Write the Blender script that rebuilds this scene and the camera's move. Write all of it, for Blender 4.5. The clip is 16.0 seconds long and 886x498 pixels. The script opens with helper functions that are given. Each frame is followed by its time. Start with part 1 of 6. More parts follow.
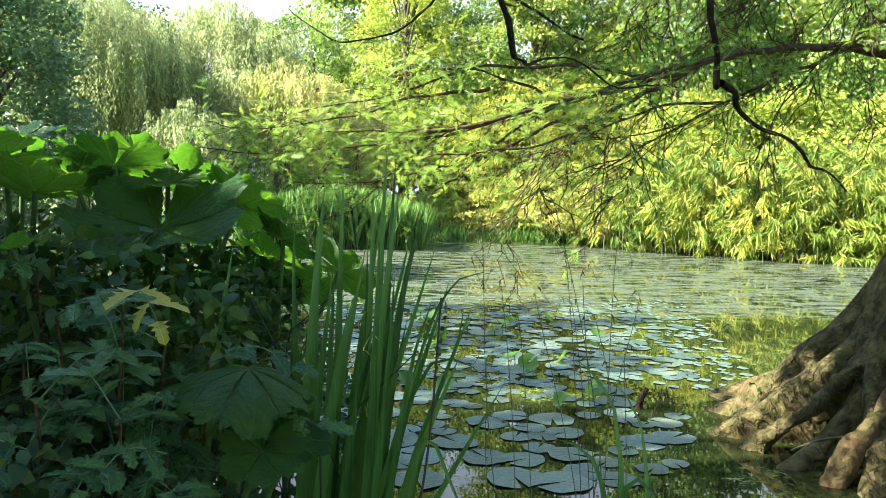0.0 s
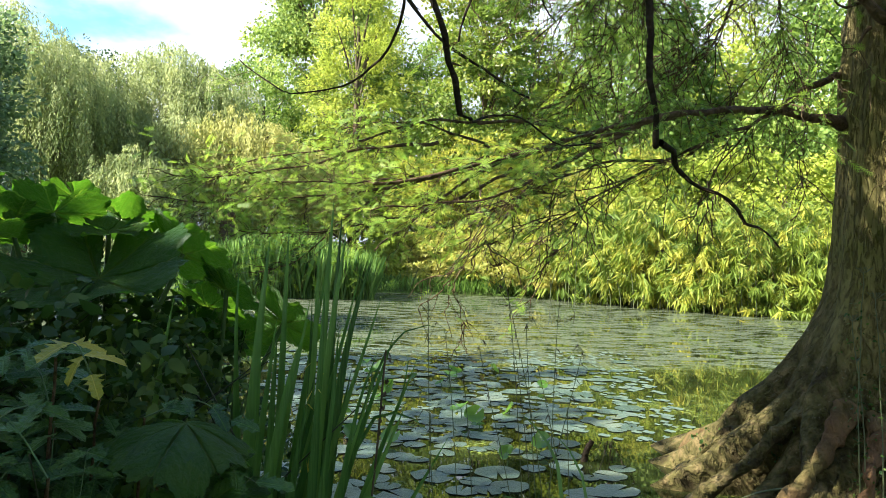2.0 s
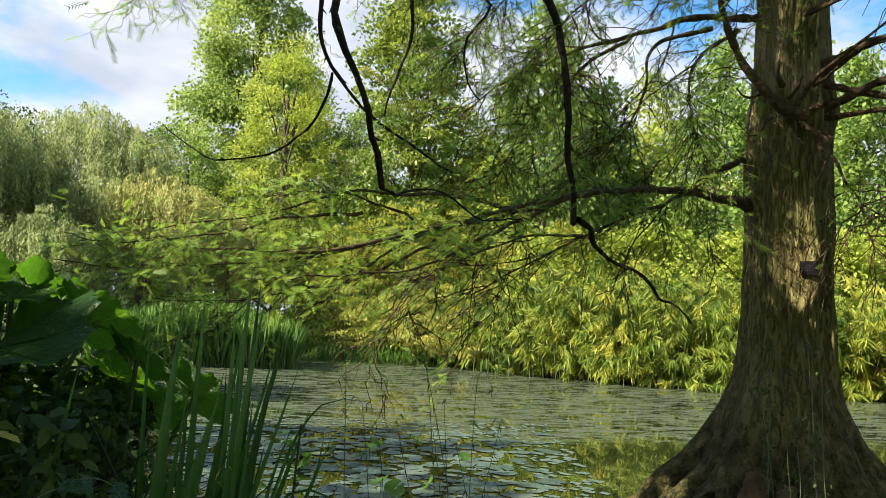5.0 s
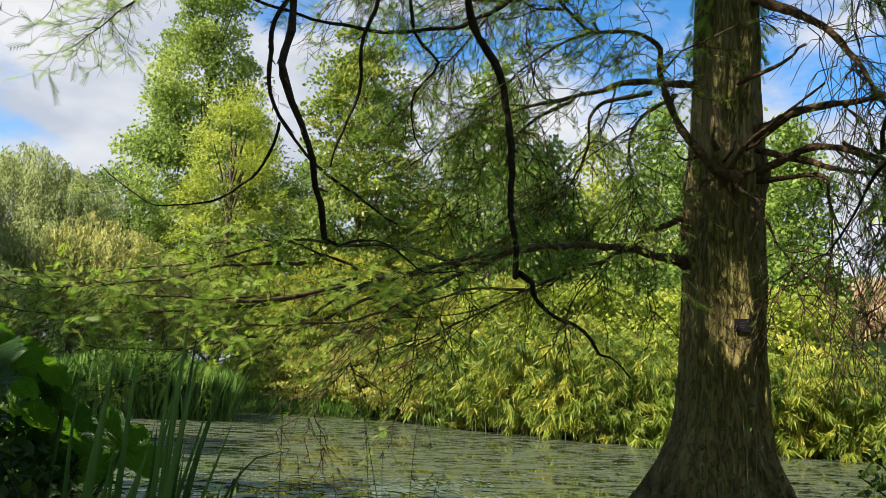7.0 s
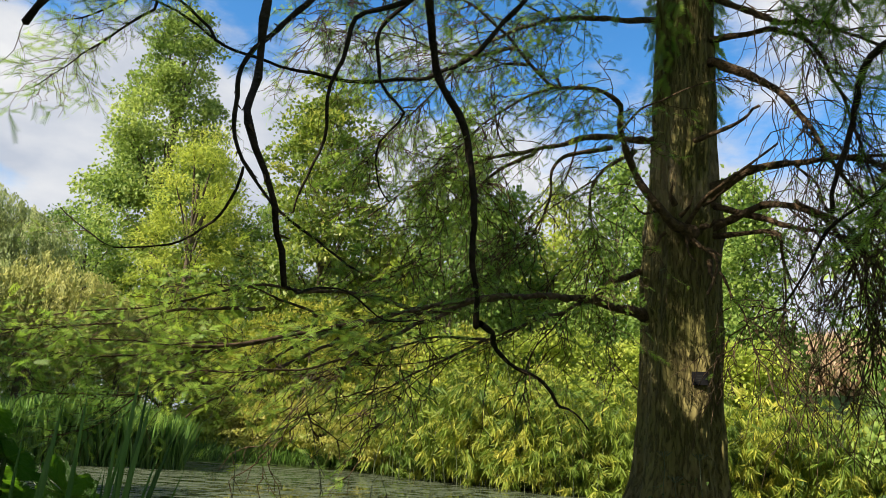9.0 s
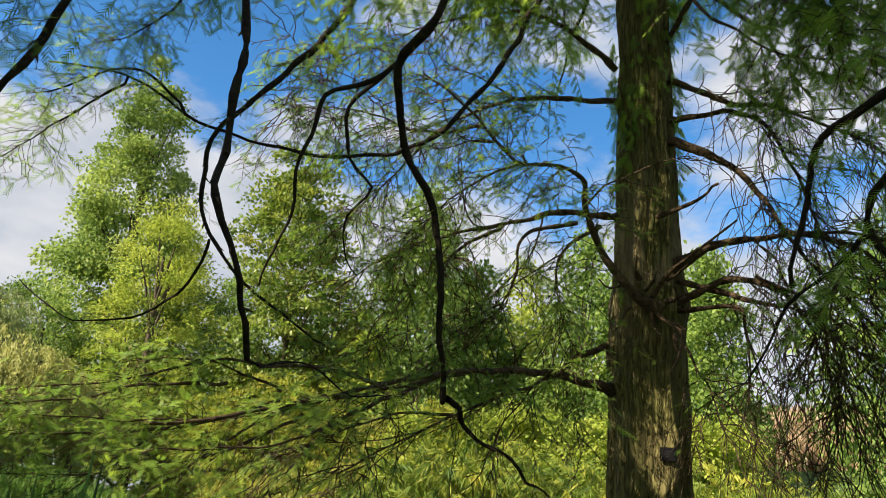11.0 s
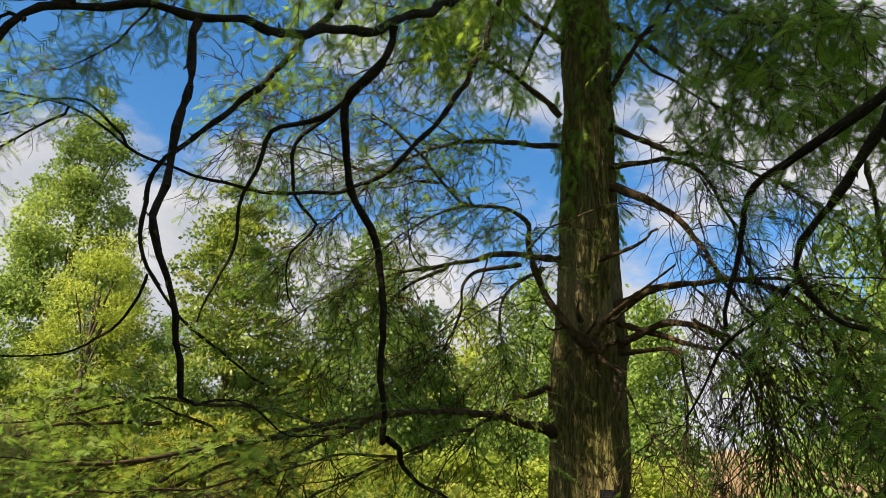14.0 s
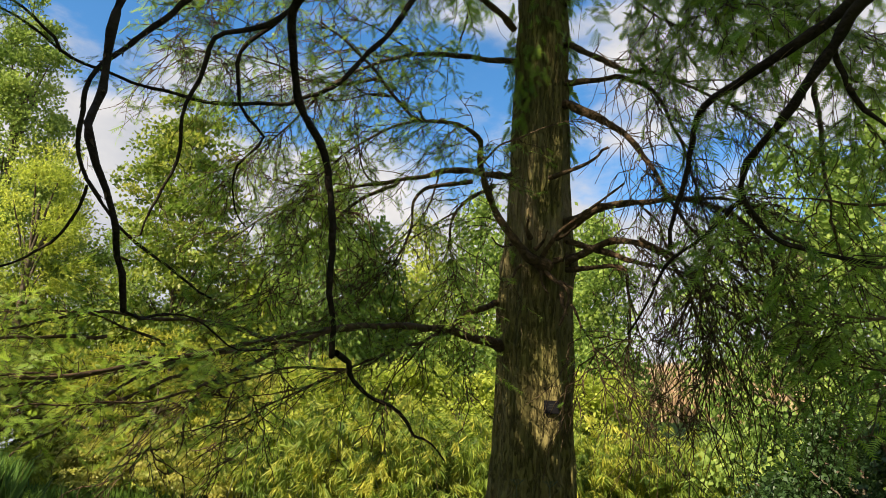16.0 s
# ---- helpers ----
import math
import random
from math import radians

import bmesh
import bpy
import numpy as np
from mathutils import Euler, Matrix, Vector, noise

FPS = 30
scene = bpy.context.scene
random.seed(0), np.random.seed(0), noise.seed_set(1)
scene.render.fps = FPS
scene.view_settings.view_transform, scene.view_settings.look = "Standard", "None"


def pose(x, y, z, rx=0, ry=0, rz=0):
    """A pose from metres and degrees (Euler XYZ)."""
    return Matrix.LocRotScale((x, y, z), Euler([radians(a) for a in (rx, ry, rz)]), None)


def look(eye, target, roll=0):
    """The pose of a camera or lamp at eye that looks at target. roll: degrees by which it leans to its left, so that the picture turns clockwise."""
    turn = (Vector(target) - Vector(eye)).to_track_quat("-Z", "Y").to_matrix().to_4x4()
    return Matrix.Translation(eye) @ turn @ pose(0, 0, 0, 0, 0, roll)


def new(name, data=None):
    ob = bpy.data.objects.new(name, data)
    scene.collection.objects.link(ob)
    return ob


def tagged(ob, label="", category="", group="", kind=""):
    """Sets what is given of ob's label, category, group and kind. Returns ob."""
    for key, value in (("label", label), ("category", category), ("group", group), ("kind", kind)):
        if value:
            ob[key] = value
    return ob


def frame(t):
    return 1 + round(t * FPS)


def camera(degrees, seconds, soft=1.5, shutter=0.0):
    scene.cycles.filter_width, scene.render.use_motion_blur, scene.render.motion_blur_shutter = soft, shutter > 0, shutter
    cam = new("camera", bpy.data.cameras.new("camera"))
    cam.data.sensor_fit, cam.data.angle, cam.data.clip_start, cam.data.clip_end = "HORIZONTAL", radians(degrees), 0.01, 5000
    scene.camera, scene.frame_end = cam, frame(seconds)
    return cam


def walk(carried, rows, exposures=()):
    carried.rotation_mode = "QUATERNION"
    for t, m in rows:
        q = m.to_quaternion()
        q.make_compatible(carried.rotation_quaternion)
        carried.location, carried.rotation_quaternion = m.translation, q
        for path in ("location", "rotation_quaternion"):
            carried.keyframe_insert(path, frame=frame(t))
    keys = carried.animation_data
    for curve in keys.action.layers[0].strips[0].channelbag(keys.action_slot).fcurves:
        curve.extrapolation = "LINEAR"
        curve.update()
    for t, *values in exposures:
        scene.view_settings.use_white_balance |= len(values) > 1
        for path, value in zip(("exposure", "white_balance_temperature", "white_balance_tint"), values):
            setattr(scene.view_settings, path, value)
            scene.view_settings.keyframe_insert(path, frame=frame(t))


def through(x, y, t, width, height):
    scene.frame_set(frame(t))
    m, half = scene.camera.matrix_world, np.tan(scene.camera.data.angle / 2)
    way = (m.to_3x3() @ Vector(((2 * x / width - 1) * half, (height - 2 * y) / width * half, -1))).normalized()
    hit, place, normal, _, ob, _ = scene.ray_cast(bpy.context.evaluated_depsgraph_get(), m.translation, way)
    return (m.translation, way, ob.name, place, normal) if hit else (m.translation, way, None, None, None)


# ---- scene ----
cam = camera(59.48, 16.0, soft=0.45)
PATH = [
    (0.0, -0.000, 0.000, 1.600, 86.200, -1.000, 0.000),
    (0.5, 0.002, -0.002, 1.603, 87.277, -1.202, -1.039),
    (1.0, 0.004, -0.006, 1.606, 88.451, -1.265, -2.056),
    (1.5, 0.007, -0.007, 1.607, 89.279, -1.494, -3.071),
    (2.0, 0.007, -0.010, 1.608, 89.985, -1.781, -3.783),
    (2.5, 0.009, -0.012, 1.611, 90.965, -1.928, -4.648),
    (3.0, 0.011, -0.013, 1.614, 92.044, -1.949, -5.528),
    (3.5, 0.013, -0.014, 1.616, 92.844, -2.075, -6.386),
    (4.0, 0.015, -0.016, 1.617, 93.503, -2.164, -7.255),
    (6.5, 0.025, -0.029, 1.619, 98.448, -3.254, -12.594),
    (7.0, 0.027, -0.032, 1.618, 99.319, -3.292, -13.459),
    (7.5, 0.028, -0.034, 1.618, 100.038, -3.437, -14.173),
    (8.0, 0.028, -0.035, 1.617, 100.913, -3.628, -14.940),
    (8.5, 0.028, -0.036, 1.617, 101.748, -3.845, -15.690),
    (9.0, 0.029, -0.039, 1.623, 103.000, -3.940, -16.404),
    (11.5, 0.033, -0.046, 1.621, 110.125, -3.380, -19.171),
    (12.0, 0.034, -0.051, 1.618, 111.690, -3.288, -19.523),
    (12.5, 0.034, -0.055, 1.616, 113.077, -3.135, -19.912),
    (13.0, 0.035, -0.056, 1.615, 113.846, -3.020, -20.473),
    (13.5, 0.038, -0.057, 1.615, 113.609, -3.021, -21.467),
    (14.0, 0.041, -0.052, 1.615, 111.824, -3.112, -22.842),
    (14.5, 0.044, -0.046, 1.613, 109.637, -3.119, -24.242),
    (15.0, 0.047, -0.043, 1.617, 108.065, -2.899, -25.149),
    (15.5, 0.049, -0.040, 1.617, 106.825, -2.744, -25.846),
    (16.0, 0.051, -0.039, 1.619, 105.826, -2.596, -26.469),
]
walk(cam, [(r[0], pose(*r[1:])) for r in PATH], [(0.0, 2.72, 6000, 10), (2.0, 2.22, 6250, 10), (3.5, 1.85, 6450, 10), (7.0, 1.25, 6650, 10), (9.0, 1.22, 6750, 10), (12.5, 1.15, 6900, 11), (14.0, 1.14, 7100, 12), (16.0, 1.24, 7300, 12)])

# ---- light ----
SUN_DIR = Vector((-0.80, -0.20, 0.62)).normalized()
sun = new("sun", bpy.data.lights.new("sun", "SUN"))
sun.data.energy, sun.data.angle, sun.data.color = 5.0, radians(0.55), (1.0, 0.92, 0.76)
sun.matrix_world = look(SUN_DIR * 60, (0, 0, 0))

world = bpy.data.worlds.new("sky")
scene.world = world
world.use_nodes = True
wn, wl = world.node_tree.nodes, world.node_tree.links
wn.clear()


def link_math(nodes, links, op, a, b=None, clamp=False):
    m = nodes.new("ShaderNodeMath")
    m.operation, m.use_clamp = op, clamp
    for i, v in enumerate((a, b)):
        if v is None:
            continue
        if isinstance(v, (int, float)):
            m.inputs[i].default_value = v
        else:
            links.new(v, m.inputs[i])
    return m.outputs[0]


def build_sky():
    tc = wn.new("ShaderNodeTexCoord")
    sky = wn.new("ShaderNodeTexSky")
    sky.sky_type, sky.sun_disc = "NISHITA", False
    sky.sun_elevation = math.asin(SUN_DIR.z)
    sky.sun_rotation = math.atan2(SUN_DIR.x, SUN_DIR.y)
    sky.air_density, sky.dust_density, sky.ozone_density = 1.0, 0.6, 2.2
    # cumulus: soft noise over the dome, stretched towards the horizon
    mp = wn.new("ShaderNodeMapping")
    mp.inputs["Scale"].default_value = (2.0, 2.0, 4.2)
    mp.inputs["Location"].default_value = (0.35, 1.1, 0.4)
    wl.new(tc.outputs["Generated"], mp.inputs["Vector"])
    big = wn.new("ShaderNodeTexNoise")
    big.inputs["Scale"].default_value = 1.35
    big.inputs["Detail"].default_value = 9.0
    big.inputs["Roughness"].default_value = 0.55
    wl.new(mp.outputs[0], big.inputs["Vector"])
    cover = wn.new("ShaderNodeMapRange")
    cover.interpolation_type = "SMOOTHSTEP"
    cover.inputs["From Min"].default_value, cover.inputs["From Max"].default_value = 0.395, 0.53
    way = wn.new("ShaderNodeSeparateXYZ")
    wl.new(tc.outputs["Generated"], way.inputs[0])
    low = wn.new("ShaderNodeMapRange")
    for k, v in (("From Min", 0.12), ("From Max", 0.62), ("To Min", 0.11), ("To Max", -0.06)):
        low.inputs[k].default_value = v
    wl.new(way.outputs["Z"], low.inputs["Value"])
    wl.new(link_math(wn, wl, "ADD", big.outputs["Fac"], low.outputs[0]), cover.inputs["Value"])
    body = wn.new("ShaderNodeTexNoise")
    body.inputs["Scale"].default_value = 3.2
    body.inputs["Detail"].default_value = 6.0
    wl.new(mp.outputs[0], body.inputs["Vector"])
    tone = wn.new("ShaderNodeValToRGB")
    tone.color_ramp.elements[0].position, tone.color_ramp.elements[0].color = 0.34, (2.9, 3.25, 3.9, 1)
    tone.color_ramp.elements[1].position, tone.color_ramp.elements[1].color = 0.64, (4.6, 4.75, 5.0, 1)
    wl.new(body.outputs["Fac"], tone.inputs["Fac"])
    mix = wn.new("ShaderNodeMix")
    mix.data_type = "RGBA"
    wl.new(cover.outputs[0], mix.inputs["Factor"])
    hue = wn.new("ShaderNodeHueSaturation")
    hue.inputs["Saturation"].default_value = 1.34
    hue.inputs["Value"].default_value = 1.3
    wl.new(sky.outputs[0], hue.inputs["Color"])
    wl.new(hue.outputs[0], mix.inputs["A"])
    wl.new(tone.outputs[0], mix.inputs["B"])
    bg = wn.new("ShaderNodeBackground")
    bg.inputs["Strength"].default_value = 0.08
    wl.new(mix.outputs["Result"], bg.inputs["Color"])
    out = wn.new("ShaderNodeOutputWorld")
    wl.new(bg.outputs[0], out.inputs[0])


build_sky()


# ---- materials ----
class Mat:
    """A node material with a Principled shader and short ways to add nodes."""

    def __init__(self, name):
        self.m = bpy.data.materials.new(name)
        self.m.use_nodes = True
        self.n, self.l = self.m.node_tree.nodes, self.m.node_tree.links
        self.bsdf = self.n["Principled BSDF"]
        self.out = self.n["Material Output"]
        self.tc = self.n.new("ShaderNodeTexCoord")
        self.grain = None

    def noise(self, scale, detail=4, rough=0.55, stretch=(1, 1, 1), dist=0.0):
        mp = self.n.new("ShaderNodeMapping")
        mp.inputs["Scale"].default_value = stretch
        self.l.new(self.grain or self.tc.outputs["Object"], mp.inputs["Vector"])
        t = self.n.new("ShaderNodeTexNoise")
        t.inputs["Scale"].default_value, t.inputs["Detail"].default_value = scale, detail
        t.inputs["Roughness"].default_value, t.inputs["Distortion"].default_value = rough, dist
        self.l.new(mp.outputs[0], t.inputs["Vector"])
        return t.outputs["Fac"]

    def ramp(self, fac, *stops):
        r = self.n.new("ShaderNodeValToRGB")
        els = r.color_ramp.elements
        while len(els) < len(stops):
            els.new(0.5)
        for e, (p, c) in zip(els, stops):
            e.position, e.color = p, (*c, 1)
        self.l.new(fac, r.inputs["Fac"])
        return r.outputs["Color"]

    def mix(self, fac, a, b, kind="MIX"):
        x = self.n.new("ShaderNodeMix")
        x.data_type, x.blend_type = "RGBA", kind
        for sock, v in (("Factor", fac), ("A", a), ("B", b)):
            if isinstance(v, (int, float)):
                x.inputs[sock].default_value = v
            elif isinstance(v, tuple):
                x.inputs[sock].default_value = (*v, 1)
            else:
                self.l.new(v, x.inputs[sock])
        return x.outputs["Result"]

    def rng(self, fac, a, b, c=0.0, d=1.0):
        r = self.n.new("ShaderNodeMapRange")
        for k, v in (("From Min", a), ("From Max", b), ("To Min", c), ("To Max", d)):
            r.inputs[k].default_value = v
        self.l.new(fac, r.inputs["Value"])
        return r.outputs[0]

    def math(self, op, a, b=None, clamp=False):
        return link_math(self.n, self.l, op, a, b, clamp)

    def bump(self, height, dist, strength=1.0):
        b = self.n.new("ShaderNodeBump")
        b.inputs["Strength"].default_value, b.inputs["Distance"].default_value = strength, dist
        self.l.new(height, b.inputs["Height"])
        self.l.new(b.outputs[0], self.bsdf.inputs["Normal"])
        return b

    def set(self, **kw):
        names = {"color": "Base Color", "rough": "Roughness", "spec": "Specular IOR Level", "metal": "Metallic"}
        for k, v in kw.items():
            s = self.bsdf.inputs[names[k]]
            if isinstance(v, (int, float)):
                s.default_value = v
            elif isinstance(v, tuple):
                s.default_value = (*v, 1)
            else:
                self.l.new(v, s)
        return self


def leaf_material(name, dark, mid, light, through=0.4, rough=0.45, spec=0.4, per_object=False, tint=1.35, vein=""):
    """Leaf blades: each island (or object) its own green, light coming through the blade. vein: mid, a pale midrib; streak, ribs along the blade."""
    if not per_object and through > 0.31:
        dark, mid, light = ((min(0.8, c[0] * 1.12), c[1], c[2]) for c in (dark, mid, light))
    m = Mat(name)
    if per_object:
        info = m.n.new("ShaderNodeObjectInfo")
        rnd = info.outputs["Random"]
    else:
        leaf = m.n.new("ShaderNodeAttribute")
        leaf.attribute_name = "tone"
        rnd = leaf.outputs["Fac"]
    patch = m.noise(0.9 if not per_object else 7.0, 3)
    f = m.math("ADD", m.math("MULTIPLY", rnd, 0.65), m.math("MULTIPLY", patch, 0.5))
    col = m.ramp(f, (0.22, dark), (0.55, mid), (0.92, light))
    if vein == "mid":
        sep = m.n.new("ShaderNodeSeparateXYZ")
        m.l.new(m.tc.outputs["Object"], sep.inputs[0])
        side = m.math("ABSOLUTE", sep.outputs["Y"])
        rib = m.rng(side, 0.008, 0.022, 1.0, 0.0)
        slant = m.math("SINE", m.math("MULTIPLY", m.math("SUBTRACT", sep.outputs["X"], m.math("MULTIPLY", side, 0.8)), 42.0))
        lines = m.math("MAXIMUM", rib, m.math("MULTIPLY", m.rng(slant, 0.8, 1.0), 0.15), True)
        col = m.mix(m.math("MULTIPLY", lines, 0.6), col, tuple(v * 1.3 for v in light))
        m.bump(m.math("ADD", m.math("MULTIPLY", lines, -0.5), m.math("MULTIPLY", m.noise(5, 3), 0.5)), 0.08, 0.5)
    elif vein == "streak":
        st = m.noise(1.0, 3, 0.6, (170, 170, 2.5))
        col = m.mix(m.rng(st, 0.45, 0.75, 0, 0.5), col, tuple(v * 1.2 for v in light))
        m.bump(st, 0.004, 0.7)
    m.set(color=col, rough=rough, spec=spec)
    tr = m.n.new("ShaderNodeBsdfTranslucent")
    glow = m.mix(1.0, col, (tint, tint, tint * 0.8), "MULTIPLY")
    m.l.new(glow, tr.inputs["Color"])
    sh = m.n.new("ShaderNodeMixShader")
    sh.inputs[0].default_value = through
    m.l.new(m.bsdf.outputs[0], sh.inputs[1])
    m.l.new(tr.outputs[0], sh.inputs[2])
    m.l.new(sh.outputs[0], m.out.inputs["Surface"])
    return m.m


MAT = {}
MAT["cypress"] = leaf_material("cypress_needles", (0.055, 0.13, 0.024), (0.15, 0.285, 0.042), (0.30, 0.44, 0.065), 0.48, spec=0.2, tint=1.4)
MAT["willow"] = leaf_material("willow_leaves", (0.12, 0.175, 0.068), (0.235, 0.315, 0.125), (0.37, 0.44, 0.19), 0.42, 0.55, 0.2)
MAT["willow_gold"] = leaf_material("golden_willow_leaves", (0.16, 0.20, 0.06), (0.31, 0.36, 0.112), (0.47, 0.49, 0.18), 0.42, 0.55, 0.2)
MAT["poplar"] = leaf_material("poplar_leaves", (0.075, 0.145, 0.036), (0.18, 0.285, 0.07), (0.34, 0.44, 0.12), 0.42, 0.55, 0.2)
MAT["lime"] = leaf_material("yellow_green_leaves", (0.13, 0.20, 0.032), (0.26, 0.36, 0.058), (0.43, 0.50, 0.10), 0.45, 0.55, 0.2)
MAT["pine"] = leaf_material("bronzed_needles", (0.05, 0.10, 0.018), (0.14, 0.225, 0.035), (0.29, 0.33, 0.06), 0.4)
MAT["broad"] = leaf_material("broad_leaves", (0.055, 0.12, 0.03), (0.14, 0.245, 0.055), (0.28, 0.40, 0.095), 0.42, 0.55, 0.2)
MAT["dark"] = leaf_material("dark_leaves", (0.02, 0.045, 0.014), (0.035, 0.075, 0.02), (0.06, 0.11, 0.03), 0.3)
MAT["bluegreen"] = leaf_material("blue_green_leaves", (0.045, 0.095, 0.04), (0.10, 0.18, 0.075), (0.18, 0.28, 0.12), 0.38)
MAT["bamboo"] = leaf_material("bamboo_leaves", (0.042, 0.095, 0.016), (0.185, 0.28, 0.038), (0.56, 0.55, 0.10), 0.45, 0.5, 0.25)
MAT["bamboo_green"] = leaf_material("green_bamboo_leaves", (0.035, 0.09, 0.018), (0.135, 0.225, 0.034), (0.48, 0.50, 0.09), 0.45, 0.5, 0.25)
MAT["gold"] = leaf_material("golden_leaves", (0.11, 0.17, 0.028), (0.25, 0.32, 0.052), (0.44, 0.45, 0.09), 0.45, 0.55, 0.2)
MAT["maple"] = leaf_material("pale_maple_leaves", (0.13, 0.185, 0.04), (0.29, 0.34, 0.075), (0.47, 0.46, 0.13), 0.45)
MAT["reed"] = leaf_material("reed_blades", (0.045, 0.10, 0.02), (0.095, 0.19, 0.036), (0.20, 0.31, 0.07), 0.3)
MAT["dry"] = leaf_material("dry_grass_blades", (0.25, 0.17, 0.10), (0.40, 0.28, 0.17), (0.52, 0.40, 0.25), 0.3)
MAT["iris"] = leaf_material("iris_blades", (0.016, 0.055, 0.011), (0.045, 0.125, 0.024), (0.10, 0.20, 0.04), 0.3, 0.34, 0.45, True, vein="streak")
MAT["holly"] = leaf_material("spiny_leaflets", (0.016, 0.055, 0.015), (0.036, 0.095, 0.021), (0.075, 0.15, 0.03), 0.28, 0.36, 0.35, True, vein="mid")
MAT["ivy"] = leaf_material("bank_leaves", (0.010, 0.032, 0.007), (0.026, 0.068, 0.013), (0.07, 0.125, 0.02), 0.34, 0.5, 0.25)
MAT["yellowleaf"] = leaf_material("yellowed_leaflets", (0.22, 0.24, 0.03), (0.36, 0.33, 0.04), (0.45, 0.36, 0.06), 0.4, 0.45, 0.4, True, vein="mid")
MAT["brownleaf"] = leaf_material("withered_leaflets", (0.10, 0.05, 0.02), (0.20, 0.09, 0.03), (0.28, 0.14, 0.05), 0.3, 0.55, 0.3, True, vein="mid")
MAT["lily"] = leaf_material("upright_pads", (0.05, 0.13, 0.02), (0.10, 0.21, 0.03), (0.16, 0.29, 0.04), 0.45, 0.35, 0.5, True)


def gunnera_material(ribs=7):
    """A round leaf: pale ribs fan out from the stalk, side veins branch off, the blade is quilted between them."""
    m = Mat("umbrella_leaf")
    info = m.n.new("ShaderNodeObjectInfo")
    sep = m.n.new("ShaderNodeSeparateXYZ")
    m.l.new(m.tc.outputs["Object"], sep.inputs[0])
    x, y = sep.outputs["X"], sep.outputs["Y"]
    r = m.math("SQRT", m.math("ADD", m.math("MULTIPLY", x, x), m.math("MULTIPLY", y, y)))
    turn = m.math("ADD", m.math("MULTIPLY", m.math("ARCTAN2", y, x), float(ribs)), 0.4)
    fan = m.math("ARCCOSINE", m.math("MULTIPLY", m.math("COSINE", turn), 0.9999))
    away = m.math("MULTIPLY", m.math("DIVIDE", fan, float(ribs)), r)
    rib = m.rng(away, 0.006, 0.020, 1.0, 0.0)
    wob = m.math("MULTIPLY", m.noise(4, 2), 0.25)
    side = m.math("SINE", m.math("MULTIPLY", m.math("ADD", m.math("SUBTRACT", r, m.math("MULTIPLY", away, 1.2)), wob), 48.0))
    lines = m.math("MAXIMUM", rib, m.math("MULTIPLY", m.rng(side, 0.86, 1.0), 0.3), True)
    fine, broad = m.noise(22, 5), m.noise(3, 3)
    f = m.math("ADD", m.math("MULTIPLY", broad, 0.6), m.math("MULTIPLY", info.outputs["Random"], 0.4))
    col = m.ramp(f, (0.25, (0.026, 0.085, 0.018)), (0.55, (0.052, 0.135, 0.024)), (0.85, (0.095, 0.195, 0.034)))
    col = m.mix(m.rng(fine, 0.55, 0.8, 0, 0.6), col, (0.075, 0.14, 0.05))
    col = m.mix(m.math("MULTIPLY", lines, 0.6), col, (0.16, 0.24, 0.08))
    m.set(color=col, rough=0.33, spec=0.5)
    quilt = m.math("ADD", m.math("MULTIPLY", side, -0.2), m.math("MULTIPLY", rib, -1.6))
    m.bump(m.math("ADD", quilt, m.math("ADD", m.math("MULTIPLY", fine, 1.3), m.noise(60, 3))), 0.035, 0.8)
    tr = m.n.new("ShaderNodeBsdfTranslucent")
    m.l.new(m.mix(1.0, col, (1.9, 1.9, 0.5), "MULTIPLY"), tr.inputs["Color"])
    sh = m.n.new("ShaderNodeMixShader")
    sh.inputs[0].default_value = 0.42
    m.l.new(m.bsdf.outputs[0], sh.inputs[1])
    m.l.new(tr.outputs[0], sh.inputs[2])
    m.l.new(sh.outputs[0], m.out.inputs["Surface"])
    return m.m


MAT["gunnera"] = gunnera_material()


def pad_material():
    m = Mat("floating_pads")
    info = m.n.new("ShaderNodeObjectInfo")
    col = m.ramp(m.math("ADD", m.math("MULTIPLY", info.outputs["Random"], 0.6), m.math("MULTIPLY", m.noise(9, 4), 0.4)),
                 (0.12, (0.030, 0.058, 0.036)), (0.4, (0.065, 0.105, 0.075)), (0.7, (0.12, 0.165, 0.13)), (0.94, (0.20, 0.20, 0.08)))
    m.set(color=col, rough=0.36, spec=1.0)
    m.bump(m.math("ADD", m.noise(5, 3), m.math("MULTIPLY", m.noise(24, 4), 0.4)), 0.05, 0.6)
    return m.m


MAT["pad"] = pad_material()


